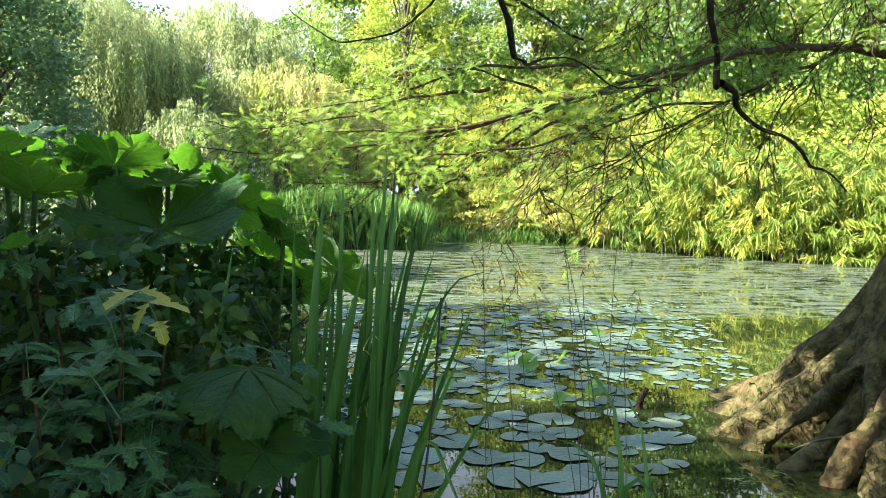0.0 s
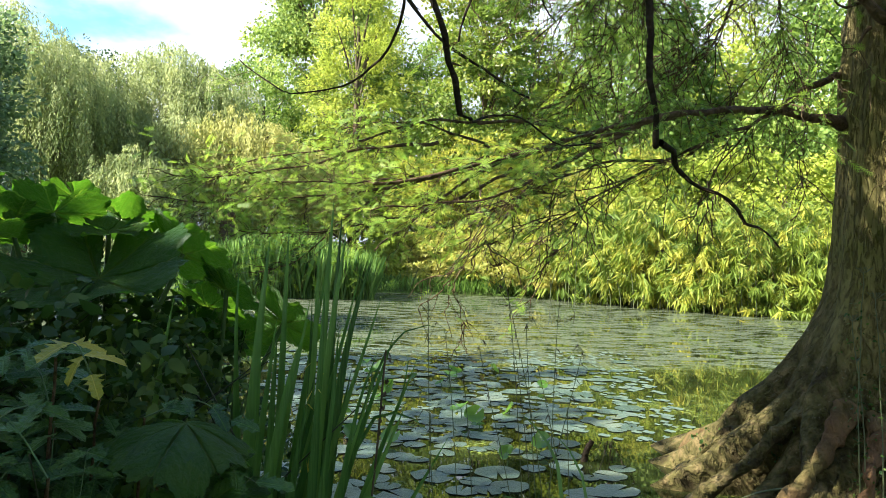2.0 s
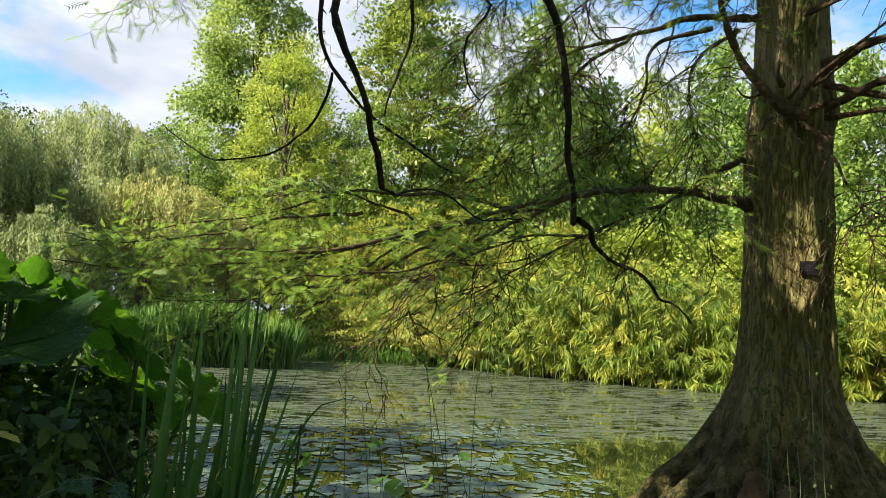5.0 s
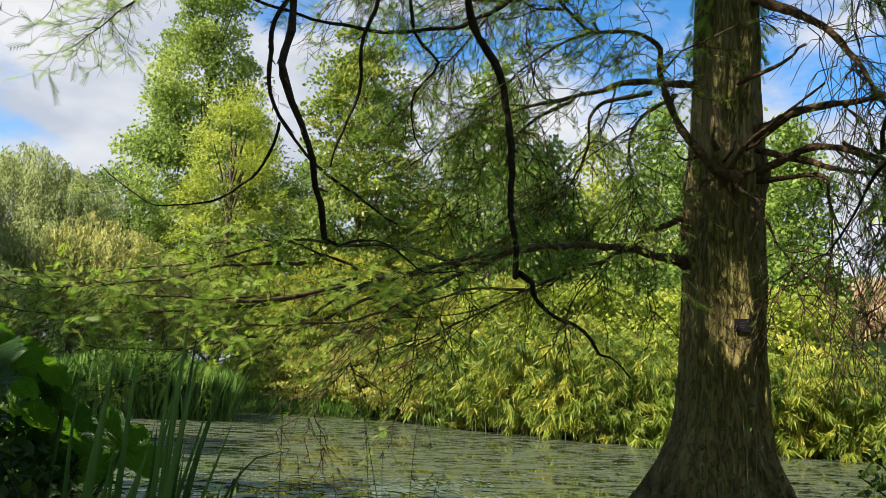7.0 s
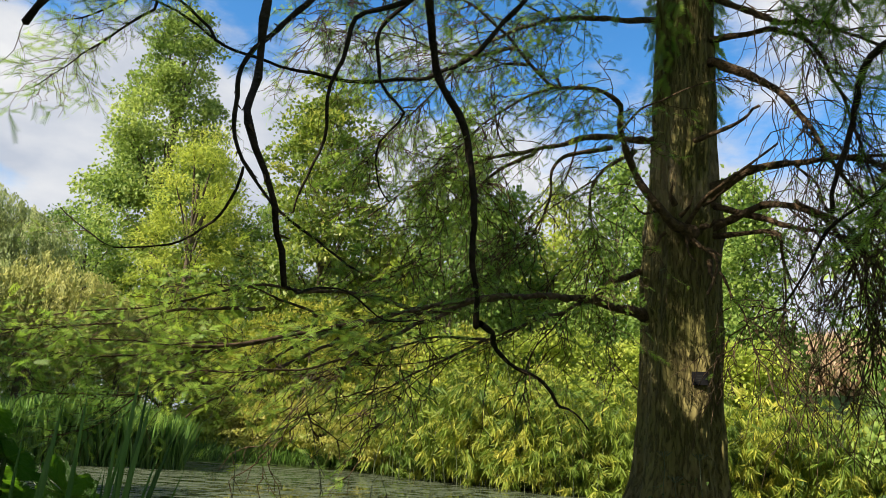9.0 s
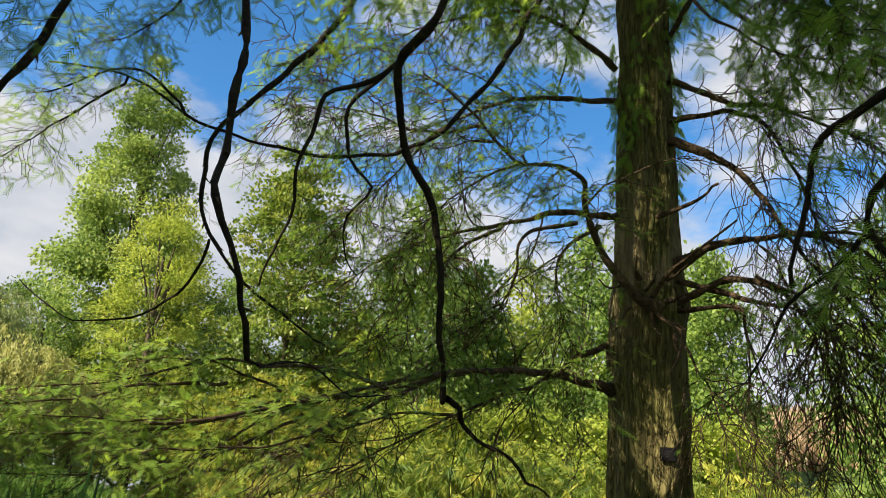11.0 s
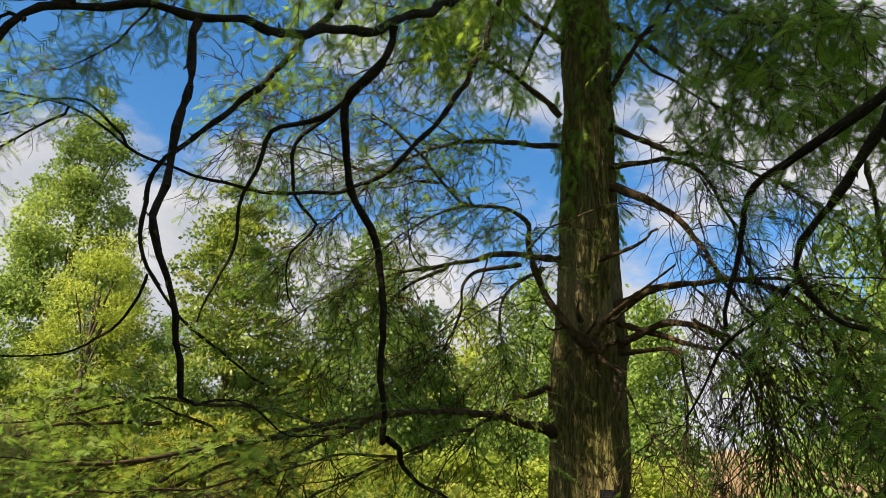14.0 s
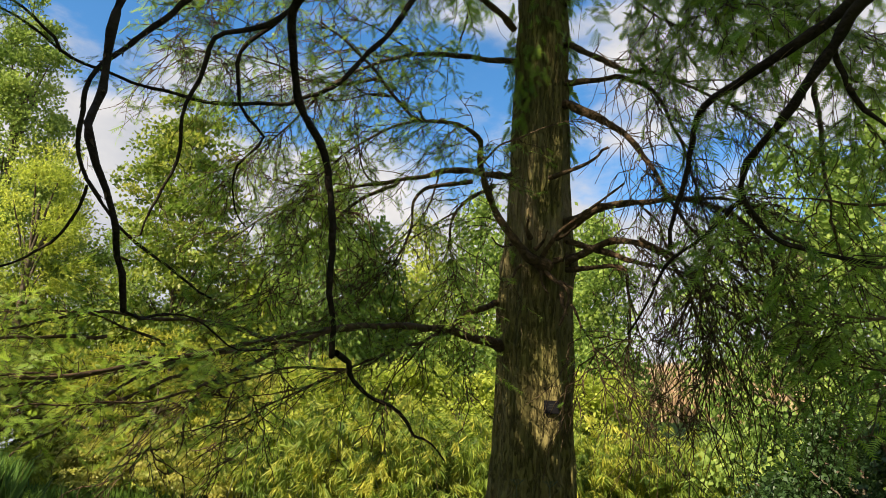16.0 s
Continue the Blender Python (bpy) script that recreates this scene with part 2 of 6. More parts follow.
def bark_material(name, dark, mid, moss, moss_amount=0.5, stretch=(9, 9, 1.3), axis=None):
    """axis: the tree's foot; the grain then runs up the trunk and out along its roots."""
    m = Mat(name)
    if axis:
        sep = m.n.new("ShaderNodeSeparateXYZ")
        m.l.new(m.tc.outputs["Object"], sep.inputs[0])
        x, y = m.math("SUBTRACT", sep.outputs["X"], axis[0]), m.math("SUBTRACT", sep.outputs["Y"], axis[1])
        r = m.math("SQRT", m.math("ADD", m.math("MULTIPLY", x, x), m.math("MULTIPLY", y, y)))
        com = m.n.new("ShaderNodeCombineXYZ")
        girth = m.math("DIVIDE", m.math("ADD", m.math("MULTIPLY", r, 0.14), 0.25), r)
        m.l.new(m.math("MULTIPLY", x, girth), com.inputs[0])
        m.l.new(m.math("MULTIPLY", y, girth), com.inputs[1])
        m.l.new(m.math("SUBTRACT", sep.outputs["Z"], r), com.inputs[2])
        m.grain = com.outputs[0]
    ridge = m.noise(3.2, 8, 0.62, stretch, 0.4) if axis is None else m.noise(2.4, 4, 0.5, stretch, 0.7)
    blotch = m.noise(1.6, 4)
    col = m.ramp(ridge, (0.30, dark), (0.55, mid), (0.80, tuple(v * (1.5 if axis is None else 1.18) for v in mid)))
    col = m.mix(m.math("MULTIPLY", m.rng(blotch, 0.42, 0.62), moss_amount, True), col, moss)
    height = m.math("ADD", ridge, m.math("MULTIPLY", m.noise(40, 5), 0.25))
    col = m.mix(m.rng(m.noise(26, 4), 0.62, 0.8, 0, 0.5 if axis is None else 0.3), col, tuple(v * 1.8 for v in mid))
    if axis:
        # narrow cracks between long scales of bark
        scale = m.noise(1.0, 3, 0.55, (44, 44, 8.5), 1.0)
        crack = m.rng(scale, 0.40, 0.52)
        col = m.mix(m.rng(scale, 0.38, 0.50, 0.6, 0.0), col, tuple(v * 0.35 for v in dark))
        m.grain = None
        knob, speck = m.noise(9, 6, 0.6), m.noise(55, 4, 0.6)
        # moss and damp creep up the roots from the water; shade is painted in
        damp_shade = m.math("ADD", sep.outputs["Z"], m.math("MULTIPLY", m.math("SUBTRACT", m.noise(2.6, 5), 0.5), 2.2))
        moss_shade = m.ramp(knob, (0.36, (0.022, 0.015, 0.009)), (0.5, (0.062, 0.055, 0.02)), (0.66, (0.15, 0.11, 0.055)))
        col = m.mix(m.rng(damp_shade, 0.7, 1.5, 0.85, 0.0), col, moss_shade)
        col = m.mix(m.math("MULTIPLY", m.rng(speck, 0.64, 0.72), m.rng(damp_shade, 0.9, 1.5, 0.6, 0.0), True), col, (0.24, 0.22, 0.16))
        # pale rubbed bark round the old branch scars, the sun patch painted into it
        ring = m.math("SUBTRACT", 1.0, m.math("DIVIDE", m.math("ABSOLUTE", m.math("SUBTRACT", sep.outputs["Z"], 3.6)), 0.75), True)
        bare = m.math("MULTIPLY", m.rng(m.noise(3.6, 5, 0.6, (1, 1, 0.5)), 0.46, 0.60), ring, True)
        col = m.mix(m.math("MULTIPLY", bare, 0.6), col, (0.40, 0.29, 0.175))
        height = m.math("ADD", m.math("ADD", crack, m.math("MULTIPLY", height, 0.4)), m.math("MULTIPLY", knob, m.rng(damp_shade, 0.6, 1.5, 3.4, 0.3)))
    m.set(color=col, rough=0.9, spec=0.1)
    m.bump(height, 0.02 if axis else 0.05, 1.0)
    return m.m


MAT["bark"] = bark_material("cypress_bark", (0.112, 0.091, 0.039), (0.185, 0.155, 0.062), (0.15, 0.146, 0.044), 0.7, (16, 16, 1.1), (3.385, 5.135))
# near-black bark: the shade on the near limbs is put into its colour
MAT["limb"] = bark_material("shaded_limb_bark", (0.012, 0.009, 0.007), (0.034, 0.025, 0.018), (0.034, 0.033, 0.015), 0.3, (4, 4, 4))
MAT["twig"] = bark_material("twig_bark", (0.032, 0.021, 0.014), (0.12, 0.08, 0.048), (0.085, 0.068, 0.03), 0.2, (6, 6, 6))
MAT["knee"] = bark_material("knee_bark", (0.04, 0.026, 0.015), (0.14, 0.08, 0.042), (0.09, 0.085, 0.03), 0.75, (4, 4, 3))
MAT["farbark"] = bark_material("far_bark", (0.05, 0.04, 0.03), (0.12, 0.09, 0.065), (0.09, 0.09, 0.05), 0.3, (3, 3, 0.6))
MAT["stem"] = Mat("green_stems").set(color=(0.055, 0.105, 0.028), rough=0.5).m
# darker copy of the green stems, the undergrowth's shade put into its colour
MAT["shadestem"] = Mat("shaded_stems").set(color=(0.018, 0.022, 0.009), rough=0.8).m
MAT["straw"] = Mat("straw_stems").set(color=(0.06, 0.075, 0.028), rough=0.6).m
MAT["seed"] = Mat("brown_seed_heads").set(color=(0.05, 0.034, 0.02), rough=0.8).m


def ground_material():
    m = Mat("soil_and_grass")
    n1, n2 = m.noise(0.35, 5), m.noise(9, 6)
    col = m.ramp(n2, (0.3, (0.035, 0.028, 0.017)), (0.5, (0.05, 0.065, 0.02)), (0.72, (0.10, 0.16, 0.035)))
    col = m.mix(m.rng(n1, 0.4, 0.65), col, m.ramp(n2, (0.3, (0.05, 0.09, 0.02)), (0.7, (0.10, 0.17, 0.035))))
    m.set(color=col, rough=0.95, spec=0.15)
    m.bump(n2, 0.05, 0.8)
    return m.m


def water_material():
    """Dark still water; towards the open pond a broken film of duckweed and pond weed floats on it."""
    m = Mat("pond_water")
    sep = m.n.new("ShaderNodeSeparateXYZ")
    m.l.new(m.tc.outputs["Object"], sep.inputs[0])
    y = sep.outputs["Y"]
    reach = m.math("ADD", y, m.math("MULTIPLY", m.math("SUBTRACT", m.noise(0.5, 4, 0.6, (0.6, 1, 1)), 0.5), 4.0))
    far = m.rng(reach, 10.4, 11.4)
    streak = m.noise(2.6, 9, 0.7, (0.55, 1.5, 1), 0.8)
    speck = m.noise(26, 3, 0.6)
    dense = m.math("MULTIPLY", far, m.rng(streak, 0.455, 0.52), True)
    thin = m.math("MULTIPLY", m.rng(m.noise(0.9, 6, 0.65), 0.55, 0.63), m.rng(speck, 0.48, 0.58), True)
    mask = m.math("MAXIMUM", m.math("MULTIPLY", dense, m.rng(speck, 0.30, 0.50), True), thin)
    green = m.ramp(m.noise(14, 5), (0.3, (0.05, 0.07, 0.010)), (0.5, (0.12, 0.16, 0.02)), (0.72, (0.25, 0.28, 0.04)))
    weed = m.ramp(m.noise(14, 5), (0.3, (0.028, 0.04, 0.02)), (0.5, (0.065, 0.082, 0.046)), (0.72, (0.13, 0.15, 0.09)))
    weed = m.mix(far, green, weed)
    m.set(color=weed, rough=0.55, spec=0.4)
    bw = m.bump(m.noise(22, 4), 0.01, 0.5)
    wat = m.n.new("ShaderNodeBsdfPrincipled")
    wat.inputs["Base Color"].default_value = (0.014, 0.019, 0.006, 1)
    wat.inputs["Roughness"].default_value = 0.0
    wat.inputs["IOR"].default_value = 1.36
    b = m.n.new("ShaderNodeBump")
    b.inputs["Strength"].default_value, b.inputs["Distance"].default_value = 0.1, 0.002
    m.l.new(m.noise(5.0, 3, 0.5, (1, 1.6, 1)), b.inputs["Height"])
    m.l.new(b.outputs[0], wat.inputs["Normal"])
    sh = m.n.new("ShaderNodeMixShader")
    m.l.new(mask, sh.inputs[0])
    m.l.new(wat.outputs[0], sh.inputs[1])
    m.l.new(m.bsdf.outputs[0], sh.inputs[2])
    m.l.new(sh.outputs[0], m.out.inputs["Surface"])
    return m.m


MAT["ground"], MAT["water"] = ground_material(), water_material()
MAT["plate"] = Mat("dark_label").set(color=(0.005, 0.005, 0.006), rough=0.8, spec=0.05).m
MAT["mark"] = Mat("label_print").set(color=(0.02, 0.02, 0.019), rough=0.8, spec=0.05).m


# ---- mesh helpers ----
rng = np.random.default_rng(7)


def mesh_from(name, verts, faces, mat, smooth=False):
    """A mesh from a vertex array and a face array in which all faces have the same number of corners; a fourth column of verts is each leaf's tone."""
    verts, faces = np.asarray(verts, np.float32), np.asarray(faces, np.int32)
    me = bpy.data.meshes.new(name)
    k = faces.shape[1]
    me.vertices.add(len(verts))
    me.vertices.foreach_set("co", np.ascontiguousarray(verts[:, :3]).ravel())
    me.loops.add(faces.size)
    me.loops.foreach_set("vertex_index", faces.ravel())
    me.polygons.add(len(faces))
    me.polygons.foreach_set("loop_start", np.arange(0, faces.size, k, dtype=np.int32))
    if smooth:
        me.polygons.foreach_set("use_smooth", np.ones(len(faces), bool))
    me.update(calc_edges=True)
    if verts.shape[1] == 4:
        me.attributes.new("tone", "FLOAT", "POINT").data.foreach_set("value", np.ascontiguousarray(verts[:, 3]))
    me.validate()
    me.materials.append(mat)
    return me


def piece(name, me, parent=None, label="", kind="", at=None):
    ob = new(name, me)
    if at is not None:
        ob.matrix_world = at
    if parent is not None:
        ob.parent = parent
    return tagged(ob, label, kind=kind)


def thing(name, at, label, category, group="", kind=""):
    ob = new(name)
    ob.empty_display_size = 0.2
    ob.location = at
    return tagged(ob, label, category, group, kind)


def unit(v):
    return v / np.maximum(np.linalg.norm(v, axis=-1, keepdims=True), 1e-9)


def scatter(tv, tf, pos, ax, nrm, size, tone=None):
    """Copies of a small leaf shape (tv, tf) at pos, pointing along ax, facing nrm; tone, 0 to 1, says how light each one is."""
    tv, tf = np.asarray(tv, float), np.asarray(tf, int)
    X = unit(np.asarray(ax, float))
    Y = unit(np.cross(np.asarray(nrm, float), X))
    Zc = np.cross(X, Y)
    s = np.broadcast_to(np.asarray(size, float), (len(pos),))[:, None, None]
    v = pos[:, None, :] + s * (tv[None, :, 0:1] * X[:, None, :] + tv[None, :, 1:2] * Y[:, None, :] + tv[None, :, 2:3] * Zc[:, None, :])
    f = tf[None] + (np.arange(len(pos)) * len(tv))[:, None, None]
    tone = rng.random(len(pos)) if tone is None else np.clip(tone, 0, 1)
    v = np.concatenate([v, np.broadcast_to(tone[:, None, None], v.shape[:2] + (1,))], -1)
    return v.reshape(-1, 4), f.reshape(-1, tf.shape[1])


KITE = ([(0, 0, 0), (0.45, 0.17, 0.03), (1, 0, -0.06), (0.45, -0.17, 0.03)], [(0, 1, 2), (0, 2, 3)])
OVAL = ([(0, 0, 0), (0.28, 0.27, 0.06), (0.66, 0.2, 0.03), (1, 0, -0.12), (0.66, -0.2, 0.03), (0.28, -0.27, 0.06)],
        [(0, 1, 5), (1, 2, 4), (1, 4, 5), (2, 3, 4)])
RHOMB = ([(0, 0, 0), (0.5, 0.34, 0.06), (1, 0, -0.08), (0.5, -0.34, 0.06)], [(0, 1, 2), (0, 2, 3)])
BLADE = ([(0, 0, 0), (0.35, 0.068, 0.0), (1, 0, -0.10), (0.35, -0.068, 0.0)], [(0, 1, 2), (0, 2, 3)])
LANCE = ([(0, 0, 0), (0.3, 0.052, 0.02), (1, 0, -0.16), (0.3, -0.052, 0.02)], [(0, 1, 2), (0, 2, 3)])


def spray_shape(pairs, needle, width, lean, sag):
    """A feathery shoot: a thin stalk with two rows of flat needles that lean forward."""
    v, f = [(0, 0.014, 0), (0, -0.014, 0), (1, 0, -sag)], [(0, 1, 2)]
    for i in range(pairs):
        t = 0.04 + 0.92 * i / pairs
        n = needle * (0.35 + 0.65 * math.sin(math.pi * (0.18 + 0.70 * t)))
        z = -sag * t * t
        for s in (1, -1):
            k = len(v)
            v += [(t, 0, z), (t + width, 0.01 * s, z), (t + n * lean + width * 0.5, s * n * (1.15 - 0.45 * lean), z)]
            f.append((k, k + 1, k + 2))
    return v, f


SPRAY = spray_shape(6, 0.34, 0.10, 0.75, 0.10)
LOOSE = spray_shape(6, 0.34, 0.085, 0.95, 0.14)
FERN = spray_shape(7, 0.30, 0.12, 0.6, 0.22)


def tube(path, radii, sides=6):
    """A tube of quads along a path of points."""
    p = np.asarray(path, float)
    n = len(p)
    tan = unit(np.gradient(p, axis=0))
    ref = np.where(np.abs(tan[:, 2:3]) > 0.9, np.array([[1.0, 0, 0]]), np.array([[0, 0, 1.0]]))
    a = unit(np.cross(tan, ref))
    for i in range(1, n):
        if a[i] @ a[i - 1] < 0:
            a[i] = -a[i]
    b = np.cross(tan, a)
    th = np.linspace(0, 2 * math.pi, sides, endpoint=False)
    r = np.broadcast_to(np.asarray(radii, float), (n,))[:, None, None]
    v = p[:, None] + r * (np.cos(th)[None, :, None] * a[:, None] + np.sin(th)[None, :, None] * b[:, None])
    i, j = np.meshgrid(np.arange(n - 1), np.arange(sides), indexing="ij")
    j2 = (j + 1) % sides
    f = np.stack([i * sides + j, i * sides + j2, (i + 1) * sides + j2, (i + 1) * sides + j], -1).reshape(-1, 4)
    return v.reshape(-1, 3), f


def smooth_path(points, step=0.06, wobble=0.0):
    """A rounded path through a few points, with a little irregular bend."""
    p = np.asarray(points, float)
    out = []
    q = np.vstack([2 * p[0] - p[1], p, 2 * p[-1] - p[-2]])
    for i in range(1, len(q) - 2):
        k = max(2, int(np.linalg.norm(q[i + 1] - q[i]) / step))
        t = np.linspace(0, 1, k, endpoint=False)[:, None]
        out.append(0.5 * (2 * q[i] + (q[i + 1] - q[i - 1]) * t + (2 * q[i - 1] - 5 * q[i] + 4 * q[i + 1] - q[i + 2]) * t ** 2
                          + (3 * q[i] - q[i - 1] - 3 * q[i + 1] + q[i + 2]) * t ** 3))
    out = np.vstack(out + [p[-1:]])
    if wobble:
        w = rng.normal(0, wobble, out.shape)
        for _ in range(2):
            w[1:-1] = (w[:-2] + w[1:-1] + w[2:]) / 3
        w[0] = w[-1] = 0
        out = out + w
    return out


class Pile:
    """Gathers vertices and faces of many small shapes into one mesh."""

    def __init__(self):
        self.v, self.f, self.n = [], [], 0

    def add(self, vf):
        v, f = vf
        self.v.append(np.asarray(v, float))
        self.f.append(np.asarray(f) + self.n)
        self.n += len(v)

    def mesh(self, name, mat, smooth=False):
        return mesh_from(name, np.vstack(self.v), np.vstack(self.f), mat, smooth)


def smoothstep(a, b, x):
    t = np.clip((x - a) / (b - a), 0, 1)
    return t * t * (3 - 2 * t)


def shore(x, y):
    """Positive on land, negative over the pond, roughly in metres."""
    wav = 0.25 * np.sin(1.7 * x + 0.6) + 0.2 * np.sin(0.9 * x + y)
    near = 3.3 + 0.35 * np.clip(-x - 0.2, 0, 6) + 0.15 * wav - y
    farline = 27.2 - 5.4 * smoothstep(3.0, 11.0, x) - 1.2 * smoothstep(11, 19, x) - 2.0 * smoothstep(-1.0, -6.0, x) + 0.6 * wav
    far = y - farline
    left = -7.5 - x + 0.8 * wav
    right = x - 24 + wav
    spit = 1.15 - np.hypot(x - 3.9, (y - 5.5) * 0.9)
    spit = np.maximum(spit, np.minimum(x - 4.1, 5.6 - y))
    return np.maximum.reduce([near, far, left, right, spit])


def ground_height(x, y):
    s = shore(x, y)
    z = -0.55 + 0.55 * smoothstep(-1.2, 0.0, s) + 0.34 * smoothstep(0.0, 0.9, s)
    d = np.hypot(x, y)
    az = np.degrees(np.arctan2(x, y))
    rise = smoothstep(26, 75, d) * smoothstep(0, 8, s)
    z += rise * (0.8 + 8.6 * smoothstep(28, 39, az) * smoothstep(110, 80, az))
    z += 0.06 * np.sin(1.3 * x) * np.cos(1.1 * y) * smoothstep(0, 1, s)
    return z


def build_ground():
    u = np.linspace(-1, 1, 180)
    g = np.sinh(6.2 * u) / math.sinh(6.2)
    xs, ys = 1500 * g + 2, 1500 * g + 7
    X, Y = np.meshgrid(xs, ys, indexing="ij")
    V = np.stack([X, Y, ground_height(X, Y)], -1).reshape(-1, 3)
    i, j = np.meshgrid(np.arange(179), np.arange(179), indexing="ij")
    F = np.stack([i * 180 + j, (i + 1) * 180 + j, (i + 1) * 180 + j + 1, i * 180 + j + 1], -1).reshape(-1, 4)
    ob = new("ground", mesh_from("ground", V, F, MAT["ground"], True))
    tagged(ob, "dark soil banks and grass round the pond", "ground", kind="structure")
    bm = bmesh.new()
    bmesh.ops.create_grid(bm, x_segments=8, y_segments=8, size=24)
    for v in bm.verts:
        v.co.x, v.co.y = v.co.x + 6, v.co.y + 14
    me = bpy.data.meshes.new("water")
    bm.to_mesh(me)
    bm.free()
    me.materials.append(MAT["water"])
    tagged(new("water", me), "still dark pond water with patches of duckweed", "pond", kind="structure")


build_ground()


def gz(x, y):
    return float(ground_height(np.array([float(x)]), np.array([float(y)]))[0])


# ---- the swamp cypress ----
TRUNK = (3.385, 5.135)
BOUGHS = []


def bough(kind, r0, r1, leafy, *way):
    """A limb: its radius at root and tip, how leafy it is, and the way it takes."""
    BOUGHS.append((kind, r0, r1, leafy, way))


bough("main", 0.0374, 0.0082, 1, (3.14, 5.19, 2.57), (2.39, 4.75, 2.55), (1.7, 4.23, 2.42), (1.19, 3.98, 2.28), (0.7, 3.69, 2.1), (0.32, 3.58, 1.98), (-0.08, 3.44, 1.89))
bough("main", 0.018, 0.0034, 1, (1.52, 4.73, 2.41), (0.92, 4.27, 2.09), (0.57, 3.72, 1.9), (0.3, 3.6, 1.83), (-0.09, 3.46, 1.77))
bough("mid", 0.0245, 0.0041, 0.35, (3.1, 5.23, 2.91), (2.72, 5.02, 2.75), (2.42, 4.77, 2.55), (2.0, 4.56, 2.36), (1.69, 4.54, 2.2), (1.26, 4.53, 1.98), (0.92, 4.47, 1.78))
bough("main", 0.015, 0.003, 1, (1.72, 4.45, 2.45), (1.31, 4.28, 2.31), (0.78, 4.09, 2.14), (0.48, 3.83, 2.04), (0.24, 3.75, 1.96), (-0.18, 3.65, 1.91), (-0.58, 3.51, 1.87))
bough("bare", 0.016, 0.004, 0.5, (0.78, 4.3, 2.18), (0.4, 4.08, 1.99), (0.09, 3.83, 1.73), (-0.07, 3.56, 1.59))
bough("main", 0.0136, 0.0027, 1.2, (1.14, 4.42, 2.31), (0.64, 4.32, 2.33), (0.17, 4.16, 2.28), (-0.23, 3.95, 2.12), (-0.63, 3.7, 1.99), (-0.82, 3.46, 1.87))
bough("mid", 0.0095, 0.0027, 0.3, (1.73, 4.87, 2.22), (1.33, 4.84, 2.18), (0.89, 4.78, 1.99), (0.56, 4.68, 1.76), (0.35, 4.55, 1.49))
bough("spread", 0.012, 0.0025, 1.9, (0.52, 4.2, 2.12), (0.15, 4.09, 1.96), (-0.22, 3.93, 1.87), (-0.54, 3.73, 1.82), (-0.82, 3.52, 1.8), (-1.0, 3.3, 1.79))
bough("spread", 0.011, 0.0025, 1.9, (0.66, 4.29, 2.07), (0.28, 4.15, 1.84), (-0.1, 3.96, 1.72), (-0.42, 3.73, 1.66), (-0.67, 3.49, 1.66))
bough("spread", 0.01, 0.0025, 1.9, (0.23, 4.02, 2.16), (-0.12, 3.88, 2.1), (-0.44, 3.71, 1.98), (-0.72, 3.52, 1.91), (-0.95, 3.31, 1.89))
bough("spread", 0.009, 0.0025, 1.8, (0.12, 4.24, 2.01), (-0.19, 4.12, 1.8), (-0.43, 3.97, 1.56), (-0.58, 3.81, 1.48))
bough("spread", 0.009, 0.0025, 1.9, (0.53, 4.3, 2.18), (0.23, 4.11, 2.25), (-0.03, 3.91, 2.25), (-0.25, 3.71, 2.16))
bough("near", 0.055, 0.01, 0.3, (3.23, 5.02, 9.31), (2.4, 4.5, 6.8), (1.69, 3.88, 5.32), (1.21, 3.14, 4.4), (0.86, 2.86, 3.94), (0.42, 2.58, 3.55), (0.18, 2.24, 3.27), (0.03, 2.18, 3.19), (-0.11, 2.11, 3.15), (-0.3, 2.02, 3.03), (-0.4, 2.0, 2.9), (-0.46, 1.99, 2.73), (-0.54, 1.97, 2.54))
bough("near", 0.0135, 0.007, 0, (0.03, 2.05, 3.09), (0.02, 1.97, 2.91), (0.02, 1.9, 2.68), (0.03, 1.82, 2.47), (0.04, 1.75, 2.28), (0.08, 1.77, 2.18), (0.11, 1.79, 2.11), (0.12, 1.82, 2.05), (0.16, 1.84, 1.93))
bough("near", 0.004, 0.002, 0.3, (0.16, 1.84, 1.93), (0.24, 2.11, 1.97), (0.37, 2.37, 2.0), (0.6, 2.61, 1.99), (0.85, 2.83, 2.01))
bough("near", 0.0252, 0.005, 0.1, (0.87, 3.86, 5.21), (0.76, 3.81, 4.68), (0.6, 3.77, 4.38), (0.44, 3.72, 4.04), (0.25, 3.67, 3.75), (0.08, 3.61, 3.5), (-0.02, 3.54, 3.25), (-0.06, 3.54, 3.09), (-0.02, 3.54, 2.87), (0.06, 3.55, 2.72), (0.22, 3.54, 2.55), (0.36, 3.53, 2.45), (0.61, 3.5, 2.31))
bough("near", 0.007, 0.003, 0.25, (0.03, 3.57, 2.75), (-0.03, 3.72, 2.6), (-0.18, 3.87, 2.46), (-0.38, 4.01, 2.41), (-0.59, 4.14, 2.42), (-0.85, 4.25, 2.6))
bough("near", 0.0252, 0.004, 0.4, (2.08, 4.07, 5.93), (1.93, 4.03, 5.12), (1.72, 4.01, 4.53), (1.49, 3.99, 4.12), (1.21, 3.98, 3.75), (0.87, 3.96, 3.54), (0.48, 3.92, 3.45), (0.11, 3.84, 3.44), (-0.18, 3.74, 3.44), (-0.49, 3.61, 3.52), (-0.78, 3.45, 3.43))
